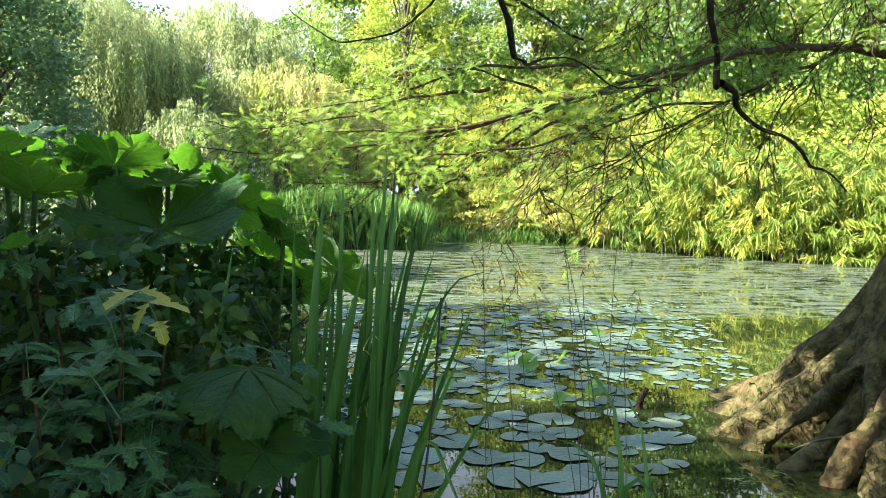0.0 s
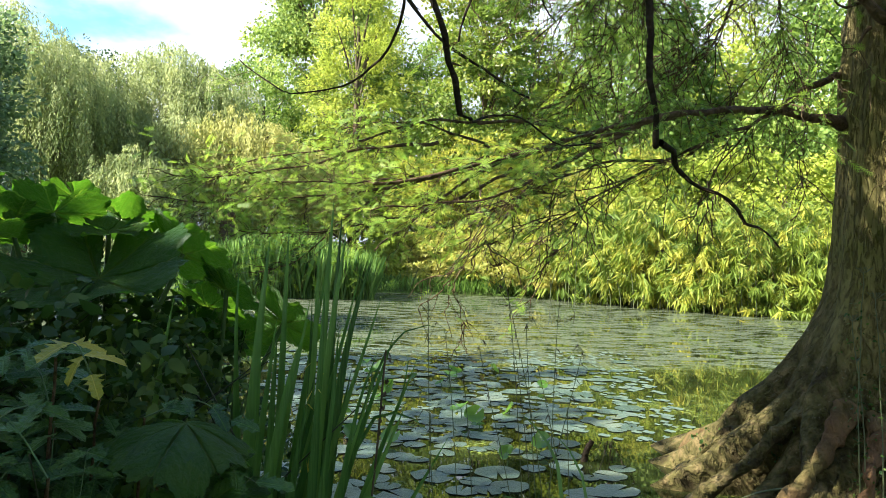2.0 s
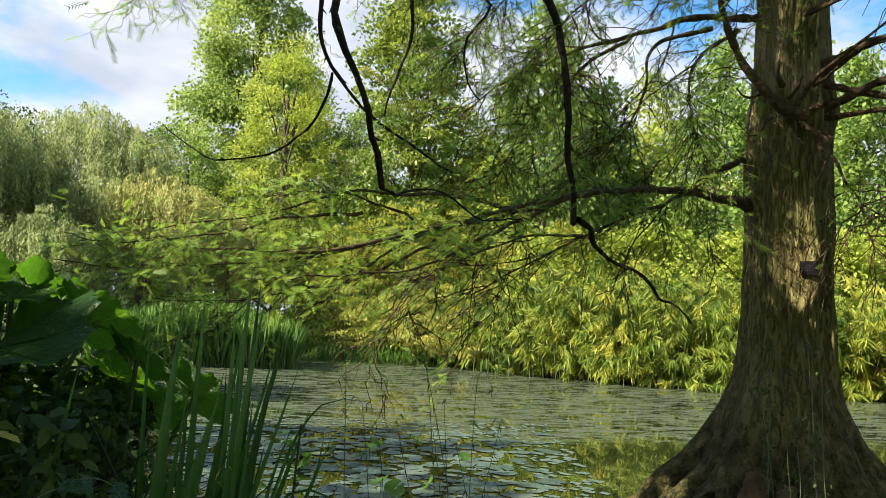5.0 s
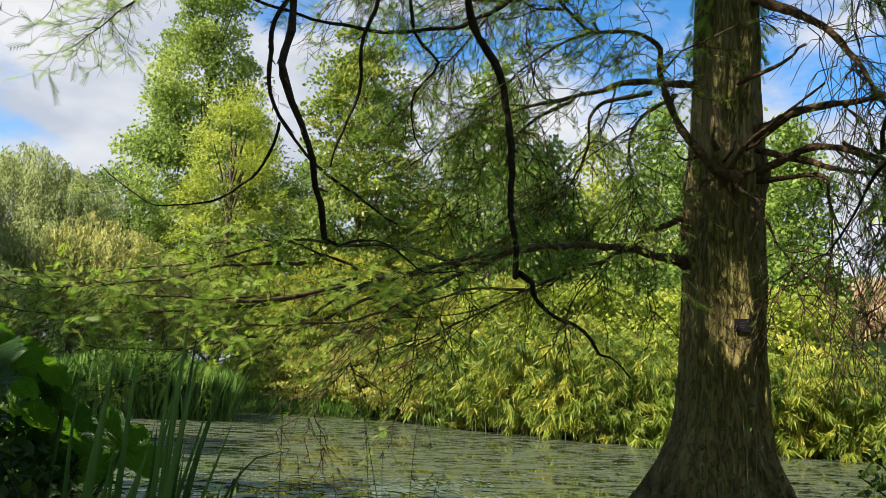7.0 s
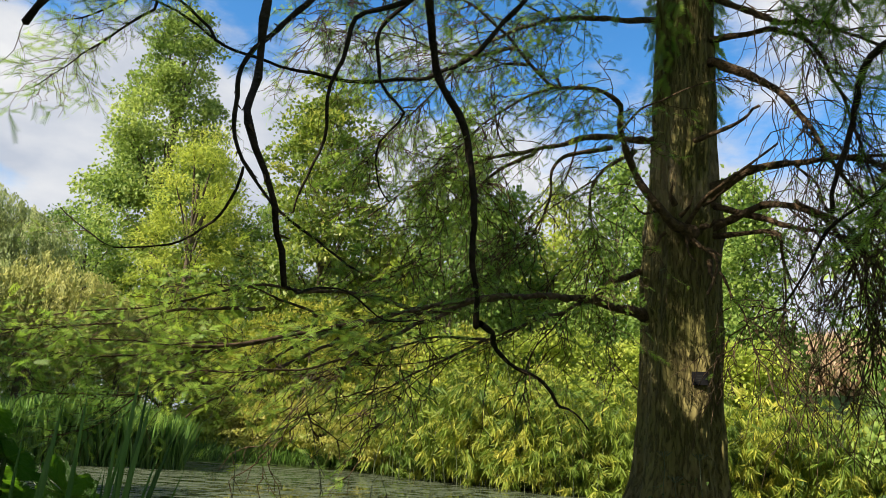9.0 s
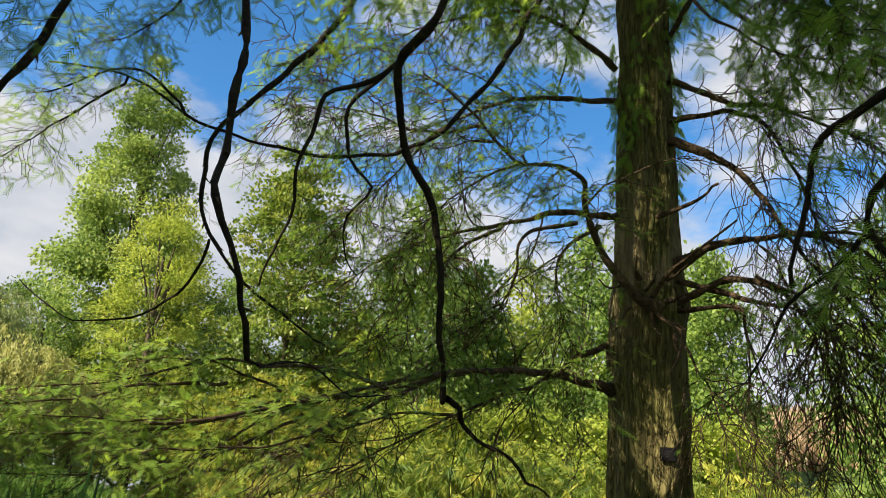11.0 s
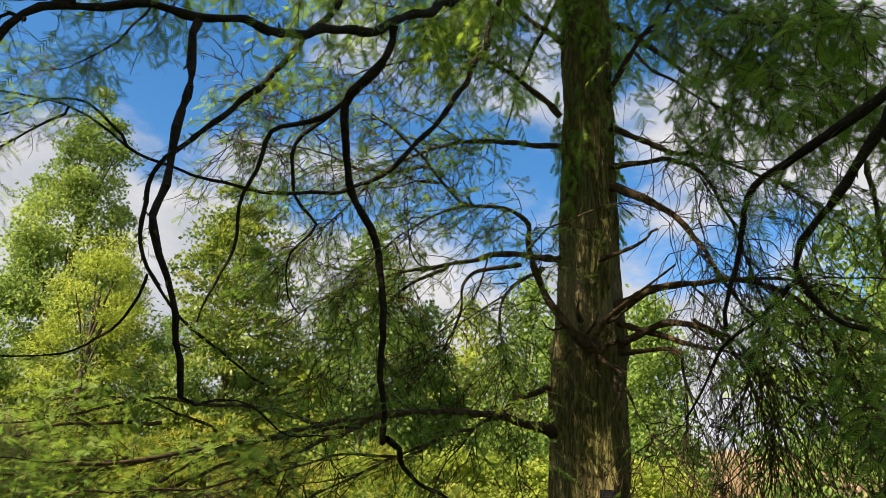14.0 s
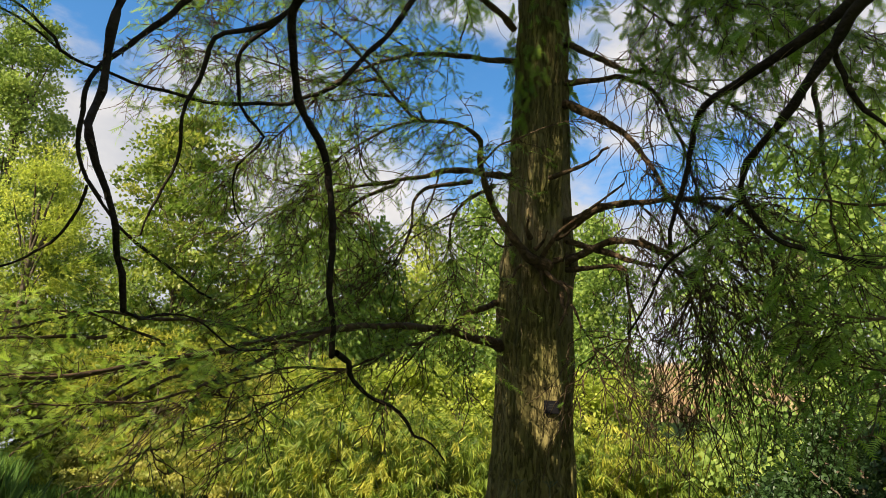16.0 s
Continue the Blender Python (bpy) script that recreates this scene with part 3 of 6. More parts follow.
bough("near", 0.019, 0.011, 0.3, (0.73, 2.35, 3.53), (0.69, 2.45, 3.36), (0.62, 2.56, 3.27), (0.65, 2.64, 3.14), (0.73, 2.71, 2.96), (0.85, 2.75, 2.8), (0.9, 2.78, 2.58), (0.95, 2.81, 2.32), (0.99, 2.85, 2.15), (1.0, 2.89, 2.02))
bough("near", 0.014, 0.004, 0.3, (1.02, 2.9, 2.04), (1.12, 3.05, 2.03), (1.21, 3.21, 1.97), (1.45, 3.31, 1.88), (1.65, 3.42, 1.76), (1.83, 3.53, 1.66))
bough("near", 0.013, 0.004, 0.5, (0.7, 2.92, 3.5), (0.56, 2.99, 3.41), (0.42, 3.04, 3.35), (0.38, 3.08, 3.16), (0.34, 3.12, 2.92), (0.34, 3.16, 2.8), (0.28, 3.2, 2.6), (0.26, 3.24, 2.48))
bough("near", 0.011, 0.003, 0.5, (0.73, 3.27, 3.65), (0.6, 3.37, 3.47), (0.62, 3.43, 3.25), (0.73, 3.48, 3.14), (0.66, 3.56, 3.0), (0.69, 3.62, 2.79), (0.76, 3.68, 2.72))
bough("near", 0.006, 0.002, 1.6, (-0.3, 2.02, 3.02), (-0.4, 2.03, 3.05), (-0.51, 2.04, 3.06), (-0.62, 2.04, 3.04))
bough("near", 0.006, 0.002, 1.6, (-0.4, 2.0, 2.91), (-0.47, 2.05, 2.94), (-0.55, 2.1, 2.95), (-0.66, 2.14, 2.9))
bough("near", 0.008, 0.002, 1.6, (-0.17, 3.54, 3.34), (-0.38, 3.45, 3.49), (-0.61, 3.35, 3.34), (-0.78, 3.25, 3.16))
bough("near", 0.006, 0.002, 1.8, (-0.44, 3.41, 3.41), (-0.58, 3.36, 3.18), (-0.71, 3.3, 3.01), (-0.81, 3.24, 2.86))
bough("near", 0.006, 0.002, 1.6, (-0.2, 3.34, 4.02), (-0.29, 3.2, 3.67), (-0.39, 3.05, 3.43), (-0.5, 2.9, 3.27))
bough("mid", 0.034, 0.0068, 0.8, (3.31, 4.85, 3.15), (3.07, 4.84, 3.25), (2.8, 4.83, 3.57), (2.64, 4.75, 3.83), (2.56, 4.63, 3.96), (2.35, 4.58, 4.03), (2.03, 4.57, 3.98), (1.82, 4.5, 4.06), (1.57, 4.43, 4.24), (1.22, 4.39, 4.4))
bough("mid", 0.0306, 0.0054, 0.45, (3.17, 5.18, 3.99), (2.87, 5.21, 3.97), (2.57, 5.23, 3.92), (2.16, 5.29, 3.77), (1.75, 5.31, 3.62), (1.28, 5.32, 3.38), (0.93, 5.27, 3.05))
bough("mid", 0.017, 0.0041, 1, (3.0, 5.16, 3.87), (2.66, 5.19, 3.59), (2.59, 5.08, 3.16), (2.63, 4.91, 2.8))
bough("mid", 0.019, 0.0034, 0.5, (2.79, 5.16, 3.86), (2.35, 5.18, 3.7), (2.21, 5.05, 3.27), (1.97, 4.96, 2.84), (1.67, 4.88, 2.6))
bough("mid", 0.0258, 0.0041, 1, (3.18, 5.17, 5.05), (2.74, 5.16, 4.97), (2.22, 5.17, 4.84), (1.64, 5.14, 4.46), (1.13, 5.05, 3.79), (0.82, 4.88, 3.33))
bough("mid", 0.0306, 0.0054, 1, (3.17, 5.18, 5.37), (2.72, 5.12, 5.6), (2.24, 5.04, 5.64), (1.73, 4.94, 5.77), (1.16, 4.82, 5.66))
bough("mid", 0.0272, 0.0054, 1, (3.21, 5.15, 6.14), (2.59, 5.08, 6.33), (1.92, 4.97, 6.65), (1.07, 4.84, 6.85))
bough("mid", 0.0136, 0.0027, 1, (2.14, 5.13, 3.71), (1.69, 5.09, 3.37), (1.35, 4.98, 2.96), (1.12, 4.83, 2.53))
bough("mid", 0.0122, 0.0027, 1, (2.29, 5.07, 4.25), (1.9, 5.01, 4.02), (1.53, 4.93, 3.64), (1.27, 4.79, 3.22))
bough("mid", 0.0122, 0.0027, 1, (1.88, 5.02, 4.46), (1.41, 4.96, 4.27), (0.87, 4.88, 4.29), (0.38, 4.73, 4.1))
bough("mid", 0.0122, 0.0027, 1, (2.1, 4.72, 5.39), (1.46, 4.74, 5.11), (0.86, 4.67, 4.65), (0.4, 4.53, 4.35))
bough("right", 0.034, 0.0054, 0.8, (3.51, 4.96, 3.54), (3.71, 4.68, 3.67), (3.97, 4.34, 3.69), (4.09, 4.09, 3.65), (4.27, 3.76, 3.57), (4.39, 3.46, 3.35))
bough("right", 0.0306, 0.0041, 0.8, (3.51, 4.96, 3.24), (3.79, 4.69, 3.4), (4.01, 4.44, 3.34), (4.1, 4.29, 3.15), (4.17, 4.16, 2.77), (4.16, 4.09, 2.5), (4.22, 3.96, 2.24))
bough("right", 0.019, 0.0041, 0.6, (3.52, 4.95, 3.2), (3.83, 4.62, 3.19), (3.83, 4.53, 3.0), (3.79, 4.46, 2.7), (3.7, 4.44, 2.34))
bough("right", 0.0258, 0.0041, 1, (3.52, 4.95, 5.25), (3.77, 4.48, 4.84), (3.87, 4.09, 4.62), (4.08, 3.56, 4.16), (4.05, 3.25, 3.75))
bough("right", 0.0306, 0.0048, 0.9, (3.53, 4.94, 4.64), (3.78, 4.61, 4.39), (3.88, 4.38, 4.07), (3.93, 4.18, 3.69), (3.96, 3.98, 3.38), (4.04, 3.74, 3.02), (4.14, 3.46, 2.69))
bough("right", 0.0231, 0.0041, 0.9, (3.54, 4.94, 4.85), (3.85, 4.52, 4.78), (3.94, 4.26, 4.54), (3.96, 4.05, 4.05), (3.97, 3.84, 3.39), (3.86, 3.76, 2.89))
bough("right", 0.0231, 0.0041, 1.2, (3.53, 4.94, 5.6), (3.55, 4.52, 5.87), (3.54, 4.12, 5.92), (3.43, 3.79, 6.19), (3.62, 3.14, 6.23))
bough("right", 0.0231, 0.0034, 0.8, (3.52, 4.95, 3.45), (3.94, 4.57, 3.24), (4.19, 4.28, 3.12), (4.37, 4.02, 2.78), (4.57, 3.71, 2.53))
bough("right", 0.015, 0.0034, 1, (3.98, 4.23, 3.7), (4.24, 3.83, 3.48), (4.34, 3.56, 3.02), (4.44, 3.28, 2.64), (4.5, 3.03, 2.16))
bough("right", 0.0122, 0.0027, 1, (3.82, 4.37, 3.37), (3.98, 4.09, 3.12), (4.04, 3.89, 2.72), (3.9, 3.89, 2.35), (3.78, 3.87, 2.08))
bough("right", 0.0095, 0.0027, 1, (3.42, 4.69, 2.85), (3.43, 4.43, 2.48), (3.36, 4.22, 2.22))
bough("dense", 0.0272, 0.0054, 1.6, (3.23, 4.78, 7.99), (3.31, 4.05, 6.37), (3.28, 3.34, 5.3), (3.16, 2.67, 4.63), (2.97, 2.03, 4.16))
bough("dense", 0.0204, 0.0041, 0.8, (3.4, 4.17, 6.51), (3.28, 3.48, 5.16), (3.03, 2.89, 4.38), (2.76, 2.3, 3.79))
bough("dense", 0.0204, 0.0041, 0.9, (2.6, 3.76, 6.43), (2.18, 3.74, 5.69), (1.59, 3.76, 5.29), (0.89, 3.73, 5.06), (0.16, 3.58, 4.52), (-0.32, 3.33, 4.12))
bough("dense", 0.0204, 0.0034, 0.6, (4.22, 3.07, 4.18), (4.01, 2.9, 3.47), (3.81, 2.72, 2.96), (3.65, 2.49, 2.46))
bough("dense", 0.0136, 0.0027, 0.8, (3.08, 3.94, 5.22), (3.28, 3.42, 4.53), (3.37, 2.95, 4.23), (3.39, 2.51, 3.79))
bough("dense", 0.0204, 0.0041, 1.6, (3.08, 4.76, 7.02), (2.55, 4.65, 6.27), (2.06, 4.48, 5.72), (1.57, 4.28, 5.2))
bough("dense", 0.017, 0.0034, 1.6, (3.52, 3.25, 5.88), (3.55, 2.92, 5.21), (3.53, 2.62, 4.76), (3.51, 2.31, 4.34))
bough("dense", 0.0136, 0.0027, 1.2, (3.53, 3.55, 5.23), (3.69, 2.98, 4.67), (3.71, 2.52, 4.11), (3.65, 2.13, 3.72))
bough("dense", 0.0136, 0.0027, 0.8, (3.88, 2.86, 4.42), (3.83, 2.58, 3.81), (3.78, 2.3, 3.22))
bough("dense", 0.012, 0.003, 0.45, (3.6, 1.96, 2.98), (3.39, 2.16, 2.91), (3.12, 2.34, 2.94), (2.84, 2.5, 2.95))
bough("dense", 0.012, 0.003, 0.45, (3.57, 1.98, 2.71), (3.36, 2.17, 2.61), (3.12, 2.3, 2.67), (2.87, 2.4, 2.76))
bough("dense", 0.012, 0.003, 0.45, (3.52, 1.99, 2.44), (3.35, 2.16, 2.37), (3.17, 2.29, 2.37), (3.0, 2.38, 2.45))
bough("dense", 0.012, 0.003, 0.45, (3.54, 2.03, 2.17), (3.38, 2.19, 2.13), (3.22, 2.29, 2.15), (3.08, 2.34, 2.23))
bough("rnear", 0.026, 0.009, 0.3, (2.58, 1.38, 3.55), (2.49, 1.66, 3.37), (2.42, 1.87, 3.25), (2.37, 2.04, 3.2), (2.33, 2.18, 3.15), (2.34, 2.28, 3.0), (2.35, 2.37, 2.82), (2.36, 2.46, 2.59))
bough("rnear", 0.024, 0.007, 0.4, (2.55, 1.44, 3.45), (2.48, 1.69, 3.24), (2.41, 1.92, 2.99), (2.39, 2.07, 2.84), (2.46, 2.11, 2.7), (2.62, 2.06, 2.54), (2.88, 1.85, 2.47))
bough("rnear", 0.012, 0.004, 0.4, (2.43, 2.1, 2.72), (2.38, 2.27, 2.62), (2.33, 2.42, 2.53), (2.31, 2.54, 2.4), (2.28, 2.66, 2.23))
bough("rnear", 0.016, 0.005, 0.4, (2.5, 1.7, 3.25), (2.57, 1.7, 3.08), (2.69, 1.66, 2.97), (2.81, 1.58, 2.86))
bough("knot", 0.022, 0.008, 0, (3.26, 4.88, 3.21), (3.28, 4.67, 3.38), (3.35, 4.41, 3.49), (3.47, 4.11, 3.65))
bough("knot", 0.025, 0.01, 0, (3.32, 4.84, 3.9), (3.42, 4.53, 3.92), (3.45, 4.26, 3.98))
bough("knot", 0.02, 0.008, 0, (3.27, 4.82, 3.11), (3.35, 4.61, 2.91), (3.22, 4.55, 2.65))
bough("stub", 0.016, 0.006, 0, (3.09, 4.95, 3.34), (2.96, 4.94, 3.31), (2.85, 4.92, 3.34))
bough("stub", 0.02, 0.006, 0, (3.35, 4.78, 3.38), (3.38, 4.67, 3.39), (3.39, 4.58, 3.44))
bough("stub", 0.024, 0.006, 0, (3.18, 4.89, 3.38), (3.12, 4.84, 3.43), (3.09, 4.78, 3.51))
bough("stub", 0.016, 0.006, 0, (3.37, 4.76, 3.03), (3.38, 4.67, 2.97), (3.37, 4.59, 2.95))
bough("stub", 0.02, 0.006, 0, (3.24, 4.85, 3.16), (3.22, 4.78, 3.01), (3.22, 4.69, 2.91))
bough("stub", 0.024, 0.006, 0, (3.34, 4.78, 3.2), (3.35, 4.69, 3.19), (3.33, 4.62, 3.22))
bough("stub", 0.016, 0.006, 0, (3.12, 4.93, 3.16), (3.02, 4.91, 3.03), (2.95, 4.86, 2.95))
bough("stub", 0.02, 0.006, 0, (3.21, 4.87, 3.29), (3.22, 4.78, 3.33), (3.21, 4.7, 3.4))
bough("stub", 0.024, 0.006, 0, (3.38, 4.75, 2.94), (3.35, 4.69, 2.83), (3.34, 4.62, 2.75))


def build_trunk(tree):
    """A tapering trunk whose foot spreads into fluted buttress roots."""
    sides, zs = 256, np.concatenate([np.linspace(-0.25, 2.0, 120), np.linspace(2.02, 6.6, 130), np.linspace(6.8, 19, 30)])
    th = np.linspace(0, 2 * math.pi, sides, endpoint=False)
    T, Zg = np.meshgrid(th, zs, indexing="xy")
    core = np.interp(zs, [-0.3, 0.0, 0.3, 0.6, 0.9, 1.15, 1.45, 1.85, 2.3, 2.9, 3.8, 5.6, 6.6, 11, 19], [0.72, 0.66, 0.58, 0.49, 0.42, 0.375, 0.335, 0.298, 0.287, 0.278, 0.245, 0.212, 0.195, 0.12, 0.02])[:, None]
    foot = np.clip(1 - Zg / 1.42, 0, 1.2) ** 1.65
    roots = [(2.38, 1.02, 0.20), (2.74, 0.85, 0.15), (3.08, 0.88, 0.13), (3.42, 0.78, 0.14), (3.75, 0.8, 0.12), (4.08, 0.72, 0.14), (4.45, 0.80, 0.13), (4.9, 0.62, 0.16), (5.4, 0.6, 0.2), (6.0, 0.5, 0.2), (0.5, 0.6, 0.25), (1.1, 0.7, 0.25), (1.7, 0.8, 0.25)]
    add = np.zeros_like(T)
    for a, reach, width in roots:
        d = np.angle(np.exp(1j * (T - a + 0.16 * np.sin(2.6 * Zg + 3 * a))))
        lift = np.clip(1 - Zg / (1.25 + 0.35 * math.sin(7 * a)), 0, 1.2) ** 1.6
        add = np.maximum(add, 0.22 * foot * reach + 0.78 * reach * lift * np.exp(-(d / (width * (1.0 + 0.8 * np.clip(Zg, 0, 2)))) ** 2))
    flute = 0.016 * np.sin(7 * T + 1.2 * np.sin(1.1 * Zg)) + 0.010 * np.sin(13 * T + 2 * np.sin(0.7 * Zg))
    # stringy bark: flat strips that part and meet again, with narrow cracks between
    drift = np.array([[noise.noise(Vector((2.2 * math.cos(a), 2.2 * math.sin(a), 1.5 * z))) for a in th[::4]] for z in zs])
    sway = np.array([[noise.noise(Vector((5 * math.cos(a) + 9, 5 * math.sin(a), 2.6 * z))) for a in th[::4]] for z in zs])
    drift, sway = (np.array([np.interp(th, np.append(th[::4], 2 * math.pi), np.append(r, r[0])) for r in g]) for g in (drift, sway))
    strip = np.abs(np.sin(17 * T + 4.0 * drift + 2.0 * sway)) ** 0.45
    split = np.abs(np.sin(29 * T - 3.0 * drift + 3.2 * sway + 1.3)) ** 0.45
    ridge = np.minimum(strip, 0.38 + split) - 0.75
    lump = np.array([[noise.noise(Vector((2.6 * math.cos(a), 2.6 * math.sin(a), 2.1 * z))) for a in th[::4]] for z in zs])
    fine = np.array([[noise.noise(Vector((9 * math.cos(a), 9 * math.sin(a), 6.0 * z))) for a in th[::2]] for z in zs])
    up = lambda g, k: np.array([np.interp(th, np.append(th[::k], 2 * math.pi), np.append(r, r[0])) for r in g])
    lump, fine = up(lump, 4), up(fine, 2)
    low = np.clip(1 - Zg / 1.3, 0, 1)
    scar = 0.06 * np.exp(-((Zg - 3.25) / 0.16) ** 2) * np.clip(0.3 + np.sin(5 * T + 3 * Zg), 0, 2)
    for a, z, s in ((4.42, 1.83, 0.05), (4.72, 1.95, 0.05), (3.2, 2.62, 0.05), (4.8, 2.2, 0.04), (4.75, 1.5, 0.06)):
        scar = scar + s * np.exp(-(np.angle(np.exp(1j * (T - a))) * 0.28 / 0.06) ** 2 - ((Zg - z) / 0.06) ** 2)
    Rr = core + add + flute * (0.6 + core) * (1 - 0.4 * low) + 0.015 * ridge * (1 - 0.3 * low) + lump * (0.03 + 0.13 * low) + fine * (0.008 + 0.045 * low) + scar * 0.7
    x = TRUNK[0] + Rr * np.cos(T) + 0.012 * (Zg - 2)
    y = TRUNK[1] + Rr * np.sin(T)
    V = np.stack([x, y, Zg + 0 * T], -1).reshape(-1, 3)
    n = len(zs)
    i, j = np.meshgrid(np.arange(n - 1), np.arange(sides), indexing="ij")
    j2 = (j + 1) % sides
    F = np.stack([i * sides + j, i * sides + j2, (i + 1) * sides + j2, (i + 1) * sides + j], -1).reshape(-1, 4)
    piece("trunk", mesh_from("trunk", V, F, MAT["bark"], True), tree, "fluted brown bark with green algae")


def grow(path, density, reach, pile_twig, spots, droop=0.5, skip=0.18, leafy=1.0, sub_n=6, ramp=False, fine=True, thick=1.0):
    """Thin drooping shoots along a limb; notes where the feathery sprays sit."""
    seg = np.linalg.norm(np.diff(path, axis=0), axis=1)
    total = seg.sum()
    n = int(total * density * 15)
    for _ in range(n):
        u = skip + (1 - skip) * rng.random() ** 0.85
        k = min(int(u * (len(path) - 1)), len(path) - 2)
        tan = unit(path[k + 1] - path[k])
        side = unit(np.cross(tan, rng.normal(0, 1, 3)))
        d = unit(0.75 * tan + 0.9 * side * np.array([1, 1, 0.6]) + np.array([0, 0, -0.12]))
        ln = reach * rng.uniform(0.35, 1.0) * (1.1 - 0.5 * u)
        m = 8
        t = np.linspace(0, 1, m)[:, None]
        bend = unit(rng.normal(0, 1, 3)) * 0.18
        crook = np.cumsum(rng.normal(0, 0.045, (m, 3)), 0)
        crook[0] = 0
        tw = path[k] + ln * (d * t + np.array([0, 0, -droop]) * t ** 2 * 0.6 + bend * np.sin(t * 3.1) * t + crook)
        pile_twig.add(tube(tw, thick * np.linspace(0.0034 if ramp else 0.0056, 0.0016 if ramp else 0.0024, m), 3))
        for _ in range(int(2 + ln * sub_n)):
            q = rng.uniform(0.15, 1)
            kk = min(int(q * (m - 1)), m - 2)
            t2 = unit(tw[kk + 1] - tw[kk])
            s2 = unit(np.cross(t2, np.array([0, 0, 1.0]) + rng.normal(0, 0.5, 3))) * rng.choice([-1, 1])
            d2 = unit(0.8 * t2 + s2 + np.array([0, 0, -0.25]))
            l2 = ln * rng.uniform(0.2, 0.5)
            tt = np.linspace(0, 1, 4)[:, None]
            sub = tw[kk] + l2 * (d2 * tt + np.array([0, 0, -droop]) * tt ** 2 * 0.5 + np.vstack([[0, 0, 0], rng.normal(0, 0.07, (3, 3))]))
            if fine:
                pile_twig.add(tube(sub, thick * np.linspace(0.0022 if ramp else 0.0034, 0.0018, 4), 3))
            if rng.random() > leafy * (0.05 + 1.1 * u if ramp else 1.0):
                continue
            c = max(2, int(l2 / (0.024 if thick < 0.9 else 0.034)))
            for w in np.linspace(0.12, 1, c):
                kx = min(int(w * 3), 2)
                base = sub[kx] + (sub[kx + 1] - sub[kx]) * (w * 3 - kx)
                t3 = unit(sub[kx + 1] - sub[kx])
                s3 = unit(np.cross(t3, [0, 0, 1.0])) * rng.choice([-1, 1])
                spots.append((base, unit(0.75 * t3 + 0.8 * s3 + rng.normal(0, 0.25, 3))))


def build_cypress():
    tree = thing("swamp_cypress", (0, 0, 0), "swamp cypress with buttressed brown trunk standing at the pond edge", "tree")
    build_trunk(tree)
    spots = {"main": [], "spread": [], "near": [], "mid": [], "right": [], "rnear": [], "bare": [], "dense": [], "top": [], "shoot": []}
    twigs = Pile()
    # how many shoots, how long, how much they droop, how many bear leaves
    spec = {"main": (0.9, 0.6, 0.10, 1.0, 9), "spread": (1.4, 0.45, 0.12, 1.0, 9), "near": (1.5, 0.42, 0.15, 1.0, 7), "mid": (1.5, 0.9, 0.5, 0.72, 7), "right": (0.95, 1.15, 0.9, 0.16, 5), "bare": (0.6, 0.5, 0.4, 0.12, 4), "rnear": (1.2, 0.6, 0.5, 0.9, 6), "dense": (0.75, 0.85, 0.9, 0.92, 8)}
    for kind, r0, r1, dens, pts in BOUGHS:
        path = smooth_path(pts, 0.05, 0.022 if kind in ("near", "rnear") else 0.013)
        k = len(path)
        rad = (r1 + (r0 - r1) * (1 - np.linspace(0, 1, k)) ** (1.0 if kind in ("near", "rnear") else 1.7)) * (1 + 0.12 * rng.normal(0, 1, k).clip(-1.5, 1.5))
        if kind in ("main", "mid", "right") and r0 > 0.033:
            rad *= 1 + 0.9 * np.exp(-np.arange(k) / 3.0)
        rad *= {"right": 1.3, "mid": 1.12}.get(kind, 1.0)
        path, rad = np.vstack([path, path[-1] + 0.7 * rad[-1] * unit(path[-1] - path[-2])]), np.append(rad, 0.0004)
        # near limbs take the darker bark with shade in its colour
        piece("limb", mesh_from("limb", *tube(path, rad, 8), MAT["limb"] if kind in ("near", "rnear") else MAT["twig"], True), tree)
        if kind in ("near", "rnear", "main"):
            for q in range(3, k - 2, 2):
                side = unit(np.cross(path[q + 1] - path[q], rng.normal(0, 1, 3)))
                tip = path[q] + side * (rad[q] + rng.uniform(0.004, 0.022)) + 0.5 * (path[q + 1] - path[q])
                twigs.add(tube([path[q], (path[q] + tip) / 2, tip], [0.45 * rad[q] + 0.001, 0.30 * rad[q] + 0.001, 0.001], 4))
        # crooked side limbs, mostly bare
        for j in range({"mid": 3, "right": 2}.get(kind, 0)):
            q = int(k * rng.uniform(0.25, 0.85))
            tan = unit(path[q + 1] - path[q])
            way = unit(0.8 * tan + 0.8 * unit(np.cross(tan, rng.normal(0, 1, 3))) + [0, 0, -0.3])
            ln, knees = rng.uniform(0.6, 1.3), [path[q]]
            for _ in range(5):
                knees.append(knees[-1] + way * ln / 5)
                way = unit(way + rng.normal(0, 0.38, 3) + [0, 0, -0.16])
            side = smooth_path(knees, 0.05, 0.01)
            piece("limb", mesh_from("limb", *tube(side, np.linspace(min(0.0085, 0.6 * rad[q]), 0.0022, len(side)), 6), MAT["twig"], True), tree)
            grow(side, 0.6, 0.45, twigs, spots[kind], 0.5, 0.2, 0.12, 5, thick=0.9)
        if dens > 0:
            mul, reach, droop, leafy, sub_n = spec[kind]
            grow(path, dens * mul, reach, twigs, spots[kind], droop, 0.18, leafy, sub_n, kind in ("main", "spread"), kind not in ("main", "spread"), 0.3 if kind in ("near", "rnear") else 0.55 if kind in ("main", "spread", "bare") else 1.05 if kind == "right" else 0.8)
    # the crown above, bough by bough round the trunk
    for i in range(46):
        z = 6.6 + 11 * (i / 46) ** 1.1
        a = i * 2.399 + 0.4
